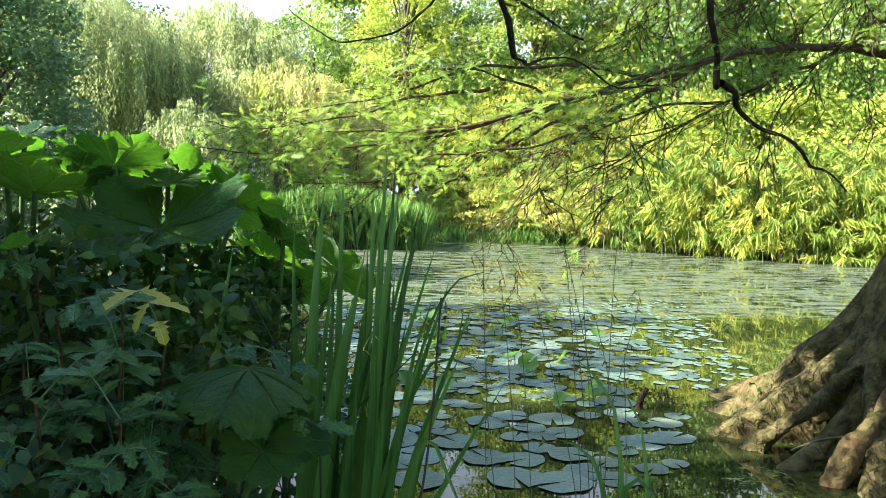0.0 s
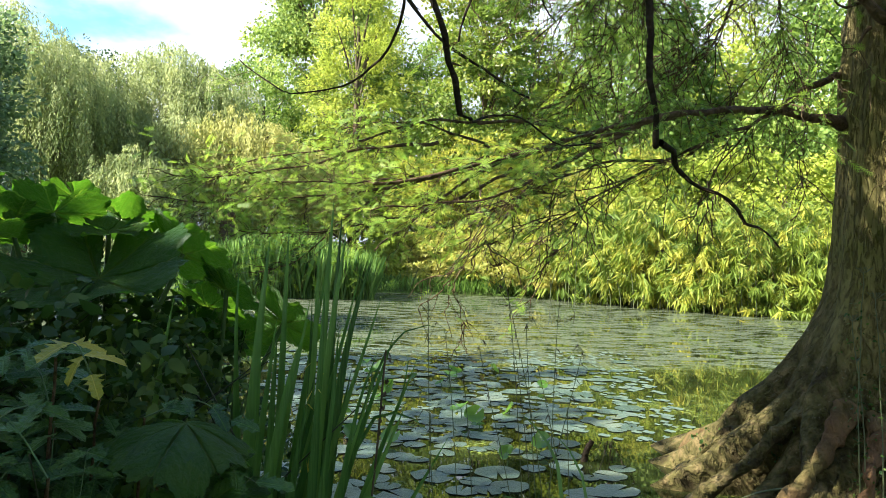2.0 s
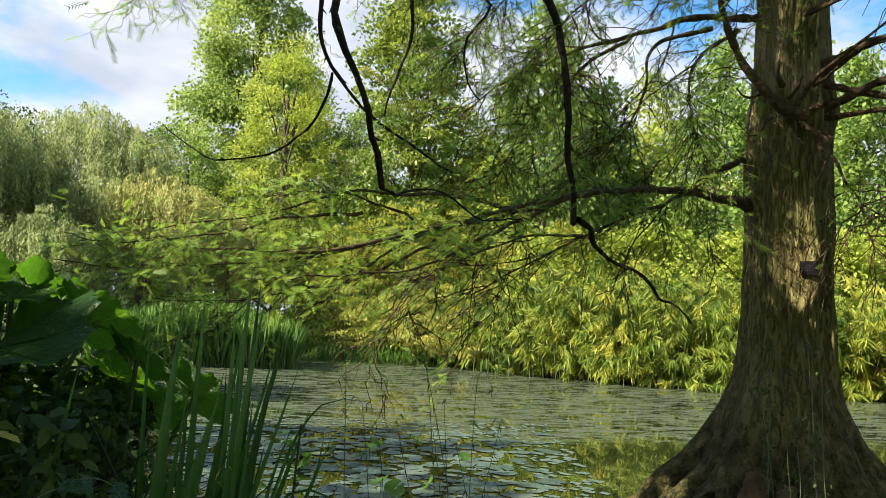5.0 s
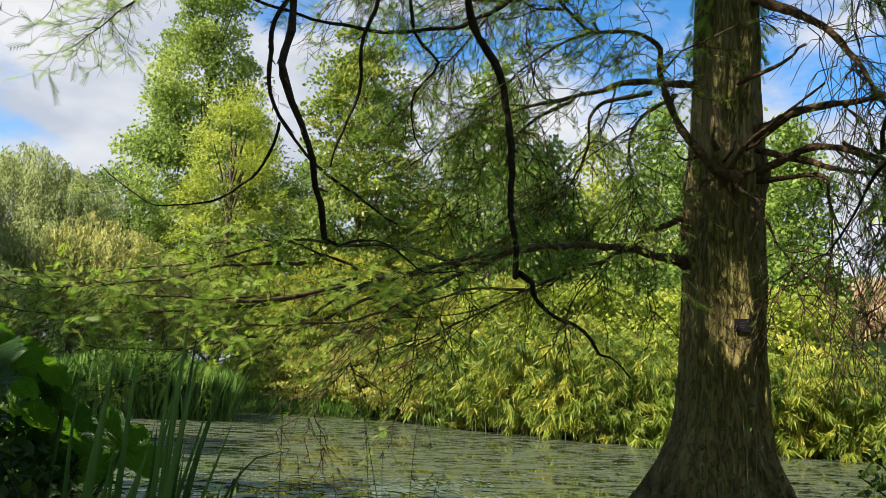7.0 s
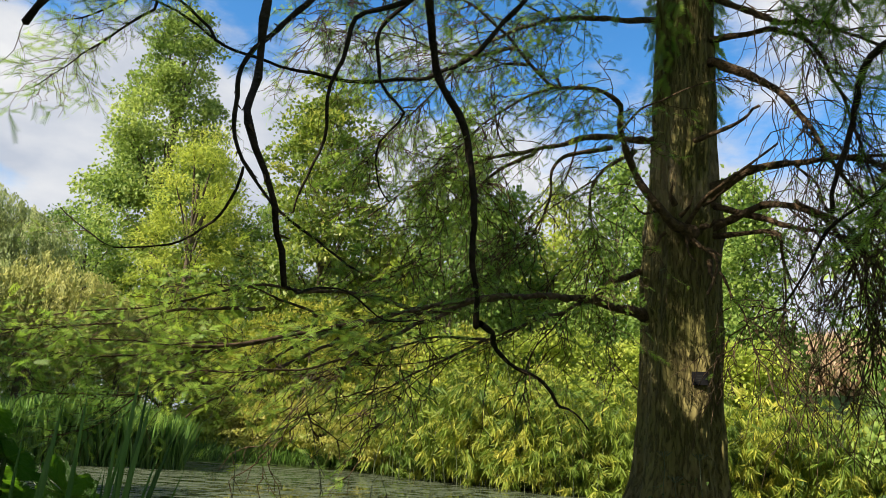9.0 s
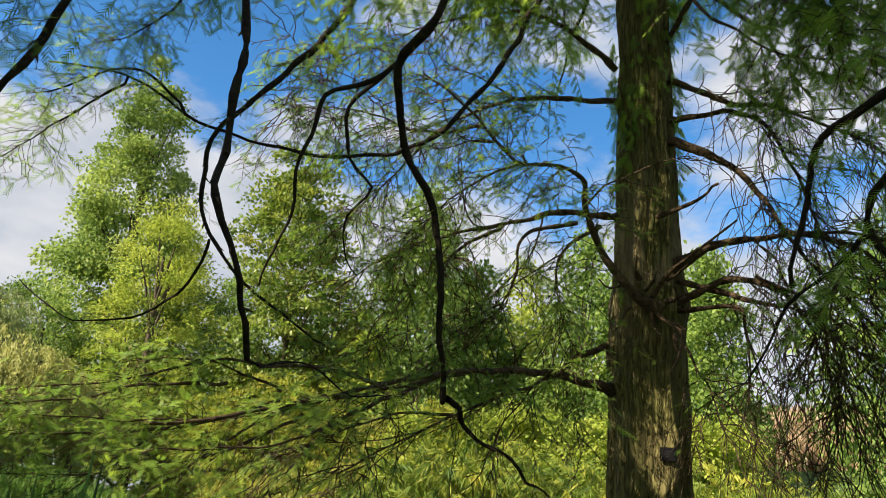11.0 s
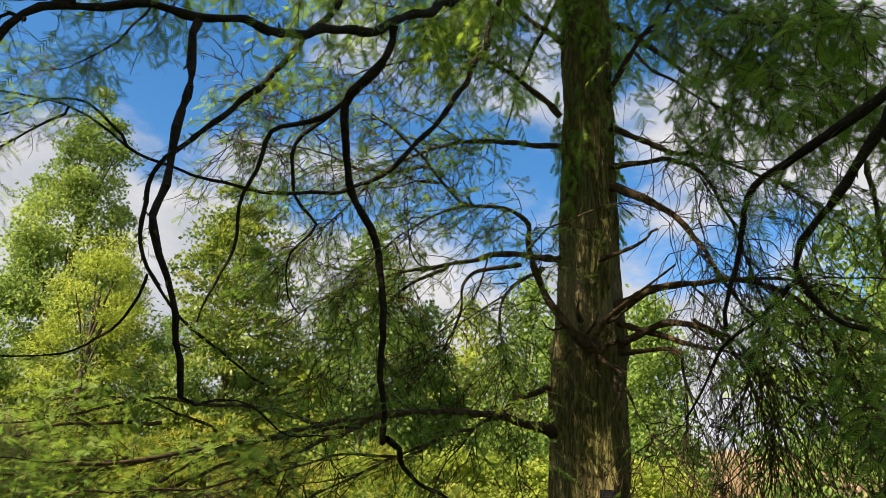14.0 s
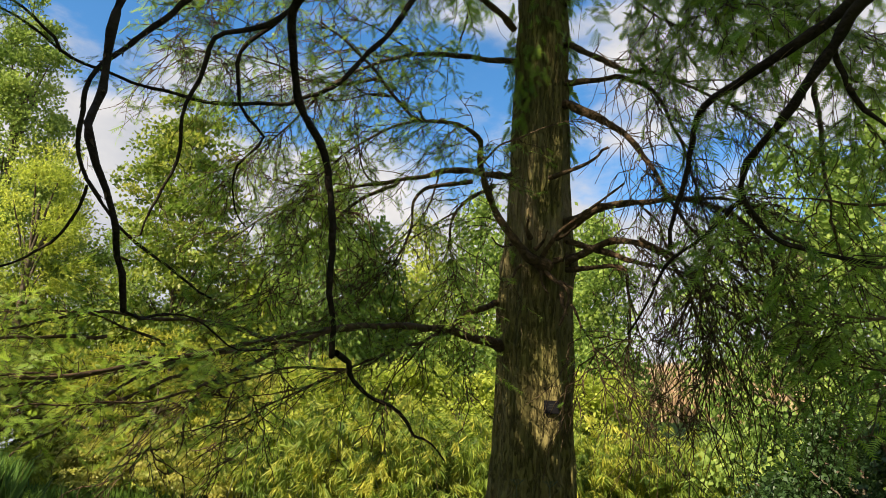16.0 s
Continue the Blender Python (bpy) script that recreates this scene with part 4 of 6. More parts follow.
        ln = (3.6 * (1 - (z - 6) / 14) + 0.5) * rng.uniform(0.8, 1.1)
        o = np.array([TRUNK[0], TRUNK[1], z])
        dr = np.array([math.cos(a), math.sin(a), 0.15])
        path = smooth_path([o, o + dr * ln * 0.35 + [0, 0, 0.1], o + dr * ln * 0.7, o + dr * ln + [0, 0, -0.35 * ln * 0.4]], 0.12, 0.02)
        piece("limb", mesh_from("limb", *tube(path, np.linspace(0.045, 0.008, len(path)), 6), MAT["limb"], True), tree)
        grow(path, 0.45 if z < 9.5 else 0.06, 1.0, twigs, spots["top"], 0.5, 0.1, 1.0, 3, False, False)
    # unseen leafy boughs added high on the sunny side to shade the upper trunk
    for i in range(11):
        z, a = 7.3 + 0.22 * i, 3.38 + 0.5 * math.sin(2.4 * i)
        o = np.array([TRUNK[0], TRUNK[1], z])
        dr = np.array([math.cos(a), math.sin(a), 0])
        path = smooth_path([o, o + dr * 1.2 + [0, 0, 0.1], o + dr * 2.5 - [0, 0, 0.1], o + dr * 3.7 - [0, 0, 0.45]], 0.12, 0.02)
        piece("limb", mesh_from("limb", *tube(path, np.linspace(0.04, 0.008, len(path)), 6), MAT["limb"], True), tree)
        grow(path, 0.55, 0.9, twigs, spots["top"], 0.3, 0.1, 1.0, 3, False, False)
    # short leafy shoots that clothe the upper trunk, hanging over one another
    tufts = [(rng.uniform(0, 6.28), 4.25 + 4.1 * rng.random() ** 0.75) for _ in range(150)]
    for i in range(1950):
        a, z = tufts[i // 13]
        a, z = a + rng.normal(0, 0.22), max(4.1, z + rng.normal(0, 0.12))
        r = np.interp(z, [3.8, 6.6, 11], [0.245, 0.195, 0.12])
        out = np.array([math.cos(a), math.sin(a), 0.0])
        o = np.array([TRUNK[0] + 0.012 * (z - 2), TRUNK[1], z]) + (r + rng.uniform(0.0, 0.07)) * out
        spots["shoot"].append((o, unit(out * rng.uniform(0.1, 0.8) + [0, 0, -1.0] + rng.normal(0, 0.3, 3))))
    piece("fine_branching", twigs.mesh("fine_branching", MAT["twig"]), tree, "bare drooping brown twigs", "stuff")
    for kind, s in spots.items():
        if not s:
            continue
        pos = np.array([a for a, _ in s])
        ax = np.array([b for _, b in s])
        size = rng.uniform(0.06, 0.125, len(pos)) * {"top": 1.7, "near": 0.66, "main": 0.6, "spread": 0.5, "shoot": 1.2, "dense": 0.95, "rnear": 1.0}.get(kind, 0.74)
        nrm = np.array([-0.15, -0.1, 1.0]) + rng.normal(0, 0.5, (len(pos), 3))
        if kind in ("main", "spread"):
            nrm += [-0.4, -0.35, -0.1]
        if kind == "shoot":
            nrm = unit((pos - [TRUNK[0], TRUNK[1], 0]) * [1, 1, 0]) + rng.normal(0, 0.35, (len(pos), 3))
        shape = FERN if kind in ("shoot", "dense") else LOOSE if kind in ("near", "rnear") else SPRAY
        # low boughs get a lighter tone that stands in for sun on them
        tone = 0.6 * np.repeat(rng.random(len(pos) // 7 + 1), 7)[:len(pos)] + 0.4 * rng.random(len(pos)) + (0.04 if kind in ("main", "spread") else 0.0)
        piece("foliage", mesh_from("foliage", *scatter(*shape, pos, ax, nrm, size, tone), MAT["cypress"]), tree, "feathery light green needles", "stuff")
    # roots that run out over the foot and end in humps
    for r, pts in ((0.085, [(2.9, 4.66, 0.72), (2.62, 4.46, 0.46), (2.38, 4.36, 0.20), (2.2, 4.3, -0.1)]), (0.07, [(3.0, 4.56, 0.68), (2.82, 4.28, 0.40), (2.66, 4.12, 0.13), (2.58, 4.03, -0.1)]),
                   (0.081, [(2.8, 4.9, 0.72), (2.45, 4.85, 0.38), (2.15, 4.9, 0.12), (2.0, 5.0, -0.1)]), (0.08, [(2.75, 5.2, 0.66), (2.4, 5.35, 0.3), (2.15, 5.45, 0.04), (2.05, 5.5, -0.1)])):
        path = smooth_path(pts, 0.025, 0.012)
        V, F = tube(path, r * 0.72 * (0.95 + 0.2 * np.sin(np.linspace(0, 9, len(path)) + 9 * r)), 16)
        V = V + np.array([noise.noise_vector(Vector(v) * 7) for v in V]) * 0.045 + np.array([noise.noise_vector(Vector(v) * 20) for v in V]) * 0.022
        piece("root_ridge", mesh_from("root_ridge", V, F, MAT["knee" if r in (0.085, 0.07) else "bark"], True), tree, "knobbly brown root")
    # root knees at the foot
    for x, y, h, r in ((3.4, 4.1, 0.36, 0.10), (2.48, 5.95, 0.26, 0.18), (4.75, 5.05, 0.55, 0.12)):
        n, s = 12, 18
        t = np.linspace(0, 1, n)
        th = np.linspace(0, 6.283, s, endpoint=False)
        prof = r * np.sqrt(np.clip(1 - t ** 2.4, 0, 1)) + 0.006
        lum = 1 + 0.16 * np.sin(3 * th[None] + 4 * t[:, None]) + 0.1 * np.sin(7 * th[None] - 3 * t[:, None])
        V = np.stack([x + prof[:, None] * lum * np.cos(th), y + prof[:, None] * lum * np.sin(th), np.repeat((-0.12 + (h + 0.12) * t)[:, None], s, 1)], -1).reshape(-1, 3)
        i, j = np.meshgrid(np.arange(n - 1), np.arange(s), indexing="ij")
        j2 = (j + 1) % s
        F = np.stack([i * s + j, i * s + j2, (i + 1) * s + j2, (i + 1) * s + j], -1).reshape(-1, 4)
        piece("root_knee", mesh_from("root_knee", V, F, MAT["knee"], True), tree, "reddish brown rounded root knee")


build_cypress()


# ---- trees and shrubs round the pond ----
def bole(parent, x, y, h, r, limbs, lean=0.0):
    """A trunk and its limbs to the given points."""
    z0 = gz(x, y) - 0.1
    top = np.array([x + lean * h, y, z0 + h])
    p = smooth_path([(x, y, z0), (x + lean * h * 0.3 + 0.05 * h * rng.normal(0, 0.3), y, z0 + h * 0.4), top], 0.4, 0.04)
    piece("trunk", mesh_from("trunk", *tube(p, np.linspace(r, r * 0.25, len(p)), 8), MAT["farbark"], True), parent)
    for q in limbs:
        u = np.clip((q[2] - z0) / h * 0.75, 0.12, 0.95)
        a = p[int(u * (len(p) - 1))]
        mid = (a + q) / 2 + np.array([0, 0, 0.08 * np.linalg.norm(q - a)])
        lp = smooth_path([a, mid, q], 0.4, 0.03)
        piece("limb", mesh_from("limb", *tube(lp, np.linspace(r * 0.32, 0.02, len(lp)), 5), MAT["farbark"], True), parent)


def leafy_tree(name, label, x, y, profile, mat, clumps, per, clump_r, leaf, shape=RHOMB, trunk=0.25, flat=0.75, hollow=0.55, squash=1.0):
    """profile: (height, radius) pairs of the crown's outline from its foot to its top."""
    if shape is RHOMB:
        leaf, per = leaf * 0.62, int(per * 1.9)
    t = thing(name, (0, 0, 0), label, "tree")
    hs, rs = np.array(profile).T
    z0 = gz(x, y)
    w = np.interp(np.linspace(0, 1, 200), np.linspace(0, 1, len(hs)), rs) + 0.15
    cdf = np.cumsum(w) / w.sum()
    h = np.interp(rng.random(clumps), cdf, np.linspace(hs[0], hs[-1], 200))
    R = np.interp(h, hs, rs)
    a = rng.random(clumps) * 6.283
    bump = 1 + 0.18 * np.sin(3 * a + h) + 0.12 * np.sin(5 * a - 2 * h)
    rad = R * bump * (hollow + (1 - hollow) * rng.random(clumps) ** 0.6)
    C = np.stack([x + rad * np.cos(a), y + squash * rad * np.sin(a), z0 + h], -1)
    cr = clump_r * rng.uniform(0.6, 1.35, clumps)
    off = unit(rng.normal(0, 1, (clumps, per, 3))) * (rng.random((clumps, per, 1)) ** 0.45) * np.array([1, 1, flat]) * cr[:, None, None]
    pos = (C[:, None] + off).reshape(-1, 3)
    pos[:, 2] -= np.repeat(cr * 0.25, per) * (np.linalg.norm(off[..., :2], axis=-1).ravel() / np.repeat(cr, per)) ** 2
    outw = unit(pos - np.array([x, y, z0 + hs.mean()]))
    ax = unit(outw + rng.normal(0, 0.8, pos.shape) + np.array([0, 0, -0.35]))
    nrm = unit(np.array([0, 0, 0.7]) + outw * 0.5 + rng.normal(0, 0.85, pos.shape))
    tone = np.repeat(0.6 * rng.random(clumps), per) + 0.4 * rng.random(len(pos))
    bole(t, x, y, hs[-1] * 0.82, trunk, list(C[rng.choice(clumps, min(clumps, 26), replace=False)]))
    piece("crown", mesh_from("crown", *scatter(*shape, pos, ax, nrm, leaf * rng.uniform(0.65, 1.3, len(pos)), tone), mat), t, kind="stuff")
    return t


def willow(label, x, y, lobes, mat, strands, trunk=0.4):
    """lobes: (dx, dy, top, radius, hang) domes from which leafy shoots hang down."""
    t = thing("weeping_willow", (0, 0, 0), label, "tree")
    z0 = gz(x, y)
    pos, ax = [], []
    tops = []
    tone = []
    billows = []
    for dx, dy, top, rad, hang in lobes:
        tops.append(np.array([x + dx, y + dy, z0 + top - 0.5]))
        billows.append((dx, dy, top, rad * 0.62, hang * 0.6))
        turn = rng.random() * 6.283
        for k in range(7):
            a, far = turn + k * 0.898, rng.uniform(0.45, 0.72) * rad
            billows.append((dx + far * math.cos(a), dy + far * math.sin(a), top - rng.uniform(0.18, 0.55) * rad - 0.1, rad * rng.uniform(0.46, 0.66), hang * rng.uniform(0.55, 1.0)))
    for dx, dy, top, rad, hang in billows:
        n = max(30, int(0.9 * strands * rad * rad))
        for s_no in range(n):
            if s_no % 5 == 0:
                lock = (rng.random() * 6.283, math.sqrt(rng.random()), rng.random())
            a, u = lock[0] + rng.normal(0, 0.13 / rad), min(1.05, max(0.02, lock[1] + rng.normal(0, 0.05)))
            lump = 1 + 0.16 * math.sin(4 * a + dx) + 0.10 * math.sin(9 * a + dy)
            r = rad * u * lump
            z = z0 + top - 0.62 * rad * u ** 2.2 - 0.25 * rng.random() * rad * 0.5
            ln = hang * rng.uniform(0.45, 1.1) * (0.35 + 0.75 * u)
            ln = min(ln, z - z0 - 0.1)
            k = max(6, int(ln * 11))
            s = np.linspace(0, 1, k)
            o = np.array([math.cos(a), math.sin(a), 0])
            sway = rng.normal(0, 0.05, 2)
            p = np.array([x + dx, y + dy, z]) + o * (r + 0.30 * np.sqrt(s)[:, None] * u) + np.stack([sway[0] * s * ln, sway[1] * s * ln, -ln * s ** 1.25 + 0.12 * np.sin(s * 3.1)], -1)
            p += rng.normal(0, 0.035, p.shape)
            pos.append(p)
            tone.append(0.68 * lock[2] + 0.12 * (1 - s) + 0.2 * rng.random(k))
            d = rng.normal(0, 0.4, p.shape)
            d[:, 2] -= 1.0
            ax.append(d + o * 0.4 * (1 - s)[:, None])
    pos, ax = np.vstack(pos), np.vstack(ax)
    bole(t, x, y, max(l[2] for l in lobes) * 0.7, trunk, tops)
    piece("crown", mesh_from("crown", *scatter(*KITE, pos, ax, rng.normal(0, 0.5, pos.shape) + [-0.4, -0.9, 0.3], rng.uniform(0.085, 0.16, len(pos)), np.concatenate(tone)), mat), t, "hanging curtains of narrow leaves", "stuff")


def at(az, d):
    return d * math.sin(radians(az)), d * math.cos(radians(az))


def h_at(el, d):
    return 1.6 + d * math.tan(radians(el)) - 0.4


def plant_backdrop():
    # willows on the far bank
    willow("tall weeping willow with grey-green hanging shoots", *at(-25, 30), [(-0.6, 0, h_at(15.2, 30), 3.0, 5.5), (-3.2, -0.6, h_at(13.6, 30), 2.4, 5.5), (2.0, -1.0, h_at(11.8, 29), 2.3, 5.0), (-1.6, -2.2, h_at(9.6, 28), 2.2, 5.0)], MAT["willow"], 105)
    willow("weeping willow with pale green hanging shoots", *at(-16, 31), [(0, 0, h_at(13.8, 31), 1.7, 3.2), (1.4, -.4, h_at(12.6, 31), 1.8, 3.6), (-1.8, -0.8, h_at(11.4, 30), 2.0, 5.5), (0.8, -1.8, h_at(9.6, 29), 2.0, 5.5)], MAT["willow"], 115)
    willow("small rounded weeping willow", *at(-18.1, 25.5), [(0, 0, h_at(7.4, 25.5), 1.15, 3.4)], MAT["willow"], 170, 0.14)
    willow("golden weeping willow lit by the sun", *at(-11.6, 28), [(0, 0, h_at(9.9, 28), 1.5, 3.8), (1.3, 0.3, h_at(9.0, 28), 1.1, 3.6), (-1.2, .2, h_at(8.6, 28), 1.0, 3.2)], MAT["willow_gold"], 135)
    willow("low golden weeping willow", *at(-6.2, 29), [(0, 0, h_at(7.2, 29), 1.5, 3.0), (-1.4, .5, h_at(6.8, 29), 1.1, 2.8)], MAT["willow_gold"], 130, 0.2)
    # dark trees behind them
    x, y = at(-21, 38)
    leafy_tree("dark_tree", "dark green broadleaf tree behind the willows", x, y, [(2, 1.5), (6, 2.6), (h_at(12.2, 38), 1.0)], MAT["dark"], 120, 45, 0.8, 0.24)
    x, y = at(-9.5, 36)
    leafy_tree("dark_tree", "dark green tree between willow and poplar", x, y, [(1, 2.2), (5, 2.6), (h_at(12.4, 36), 1.1)], MAT["broad"], 200, 60, 0.8, 0.22)
    x, y = at(-15, 36)
    leafy_tree("dark_tree", "dark green tree behind the willows", x, y, [(0.5, 4.0), (4, 4.2), (7, 3)], MAT["dark"], 150, 28, 1.1, 0.38)
    x, y = at(-27.5, 36)
    leafy_tree("dark_tree", "dark green tree behind the willows", x, y, [(0.5, 4.0), (4, 4.2), (7, 3)], MAT["dark"], 150, 28, 1.1, 0.38)
    x, y = at(-30.5, 17)
    leafy_tree("bank_tree", "blue-green leafy tree on the pond bank", x, y, [(0.3, 1.2), (2, 1.9), (h_at(16, 17), 1.2)], MAT["bluegreen"], 240, 62, 0.5, 0.18)
    # tall trees
    x, y = at(-5.2, 40)
    leafy_tree("poplar", "tall sunlit poplar with bright green leaves", x, y, [(3, 2.2), (7, 3.3), (11, 3.6), (15, 2.7), (19, 1.6), (h_at(28.5, 40), 0.4)], MAT["poplar"], 230, 160, 1.1, 0.29, trunk=0.4, flat=0.6, hollow=0.45)
    x, y = at(-2.9, 34)
    leafy_tree("yellow_green_tree", "soft yellow-green tree in front of the poplar", x, y, [(2, 2.2), (6, 2.6), (10, 2.0), (h_at(19.6, 34), 0.5)], MAT["lime"], 200, 170, 0.85, 0.17, KITE, trunk=0.25, flat=0.5)
    x, y = at(6.2, 33)
    leafy_tree("larch", "thin bronzed larch with tiered branches", x, y, [(3, 3.0), (6, 2.9), (9, 2.3), (12, 2.6), (h_at(24, 33), 1.0)], MAT["pine"], 300, 60, 0.95, 0.30, trunk=0.2, flat=0.3, hollow=0.25)
    x, y = at(3, 37)
    leafy_tree("green_tree", "green tree behind the larch", x, y, [(1.5, 2.6), (5, 3.0), (9, 2.0), (11, .6)], MAT["broad"], 220, 80, 0.8, 0.22)
    for az, el, d, r, m in ((16.4, 23.2, 31, 2.2, "broad"), (12.6, 14.5, 33, 2.2, "lime"), (20.6, 17.6, 33, 2.0, "broad"), (28.6, 19.6, 31, 2.1, "broad"), (24.6, 12.5, 34, 2.2, "lime"), (33.5, 14.5, 34, 2.2, "broad"), (37.5, 18.2, 31, 1.9, "broad")):
        x, y = at(az, d)
        h = h_at(el, d)
        leafy_tree("birch", "slender light green birch on the far bank", x, y, [(1.5, r * 0.8), (h * 0.35, r), (h * 0.7, r * 0.75), (h, 0.35)], MAT[m], 240, 34, 0.78, 0.31, trunk=0.14, hollow=0.35)
    for az, el, d, r in ((51.5, 25, 21, 3.0), (58.5, 26, 20, 3.2), (66, 27, 19, 3.2)):
        x, y = at(az, d)
        h = h_at(el, d)
        leafy_tree("ash_tree", "large leafy tree with light green leaves", x, y, [(2.5, r * 0.9), (h * 0.5, r), (h * 0.8, r * 0.75), (h, 0.6)], MAT["broad"], 220, 40, 0.72, 0.26, trunk=0.25, hollow=0.4)
    # the far hedge behind the pond closes the view
    for az in (-34, -3, 2, 8, 13.5, 19, 25, 31):
        d = 38 + rng.uniform(-1, 2)
        x, y = at(az, d)
        leafy_tree("hedge_shrub", "dense green shrub behind the pond", x, y, [(0.2, 2.6), (4.0, 3.0), (8.2, 1.6)], MAT["lime" if az > 5 else "broad"], 150, 20, 0.95, 0.38, trunk=0.1)
    for az, el, d, r, m in ((10, 15.5, 41, 3.2, "lime"), (18.5, 16.5, 42, 3.0, "broad"), (24, 17.5, 40, 3.0, "lime"), (30.5, 17.0, 41, 3.2, "broad"), (34.6, 16.2, 40, 2.0, "lime")):
        x, y = at(az, d)
        h = h_at(el, d)
        leafy_tree("green_tree", "airy light green tree behind the far bank", x, y, [(1.5, r * 0.9), (h * 0.4, r), (h * 0.75, r * 0.8), (h, 0.5)], MAT[m], 230, 28, 1.0, 0.38, trunk=0.16, hollow=0.3)
    # golden shrubs on the far bank
    for az, d, h, r, m in ((6.4, 29.5, 5.9, 2.4, "gold"), (10.3, 30, 5.4, 2.2, "gold"), (2.6, 30.5, 5.0, 2.0, "gold"), (14.0, 29, 4.4, 1.9, "maple"), (18.5, 27.5, 5.2, 1.7, "gold"), (8.0, 28.3, 2.2, 2.2, "maple"), (3.6, 29.4, 1.9, 2.0, "maple"), (11.6, 27.2, 1.8, 1.6, "maple"), (0.0, 30, 1.6, 1.6, "lime")):
        x, y = at(az, d)
        leafy_tree("golden_shrub", "layered golden yellow shrub on the far bank", x, y, [(0.25, r * 0.8), (h * 0.4, r), (h, r * 0.35)], MAT[m], 170, 60, 0.42, 0.165, KITE, trunk=0.07, flat=0.3, hollow=0.35)


plant_backdrop()


def bamboo(x, y, h, mat, label, n=46):
    """A clump of arching canes that bear plumes of long hanging leaves, with dark gaps between the plumes."""
    t = thing("bamboo_clump", (0, 0, 0), label, "bamboo", "bamboo along the far bank")
    z0 = gz(x, y)
    pos, ax, tone = [], [], []
    for c in range(n):
        a = rng.random() * 6.283
        lean = rng.uniform(0.15, 0.85)
        hh = h * rng.uniform(0.4, 1.08)
        o = np.array([x + rng.normal(0, 0.5), y + rng.normal(0, 0.4), z0 - 0.05])
        d = np.array([math.cos(a), math.sin(a) * 0.8, 0])
        s = np.linspace(0, 1, 12)[:, None]
        p = o + np.array([0, 0, hh]) * (s - 0.26 * lean * s ** 3) + d * hh * lean * 0.75 * s ** 2.2
        piece("cane", mesh_from("cane", *tube(p, np.linspace(0.014, 0.004, 12), 4), MAT["straw"]), t)
        shade = rng.random()
        for _ in range(int(3 + 2.2 * hh)):
            u = rng.uniform(0.25, 1.0)
            tip = p[min(int(u * 11), 10)] + rng.normal(0, 0.22, 3) * (1, 1, 0.7)
            m = rng.integers(15, 27)
            way = unit(d * 0.8 + rng.normal(0, 0.5, 3) + [0, -0.25, 0])
            fan = rng.normal(0, 0.36, (m, 3)) + way * 0.55 + np.array([0, 0, -0.75])
            pos.append(tip + way * rng.uniform(0, 0.28, (m, 1)) + rng.normal(0, 0.035, (m, 3)))
            ax.append(fan)
            tone.append(0.62 * (0.45 * shade + 0.55 * rng.random()) + 0.38 * rng.random(m))
    pos, ax, tone = np.vstack(pos), np.vstack(ax), np.concatenate(tone)
    pos[:, 2] = np.maximum(pos[:, 2], 0.22)
    piece("leaves", mesh_from("leaves", *scatter(*BLADE, pos, ax, rng.normal(0, 0.5, pos.shape) + [0, -1, 0.6], rng.uniform(0.19, 0.42, len(pos)), tone), mat), t, kind="stuff")


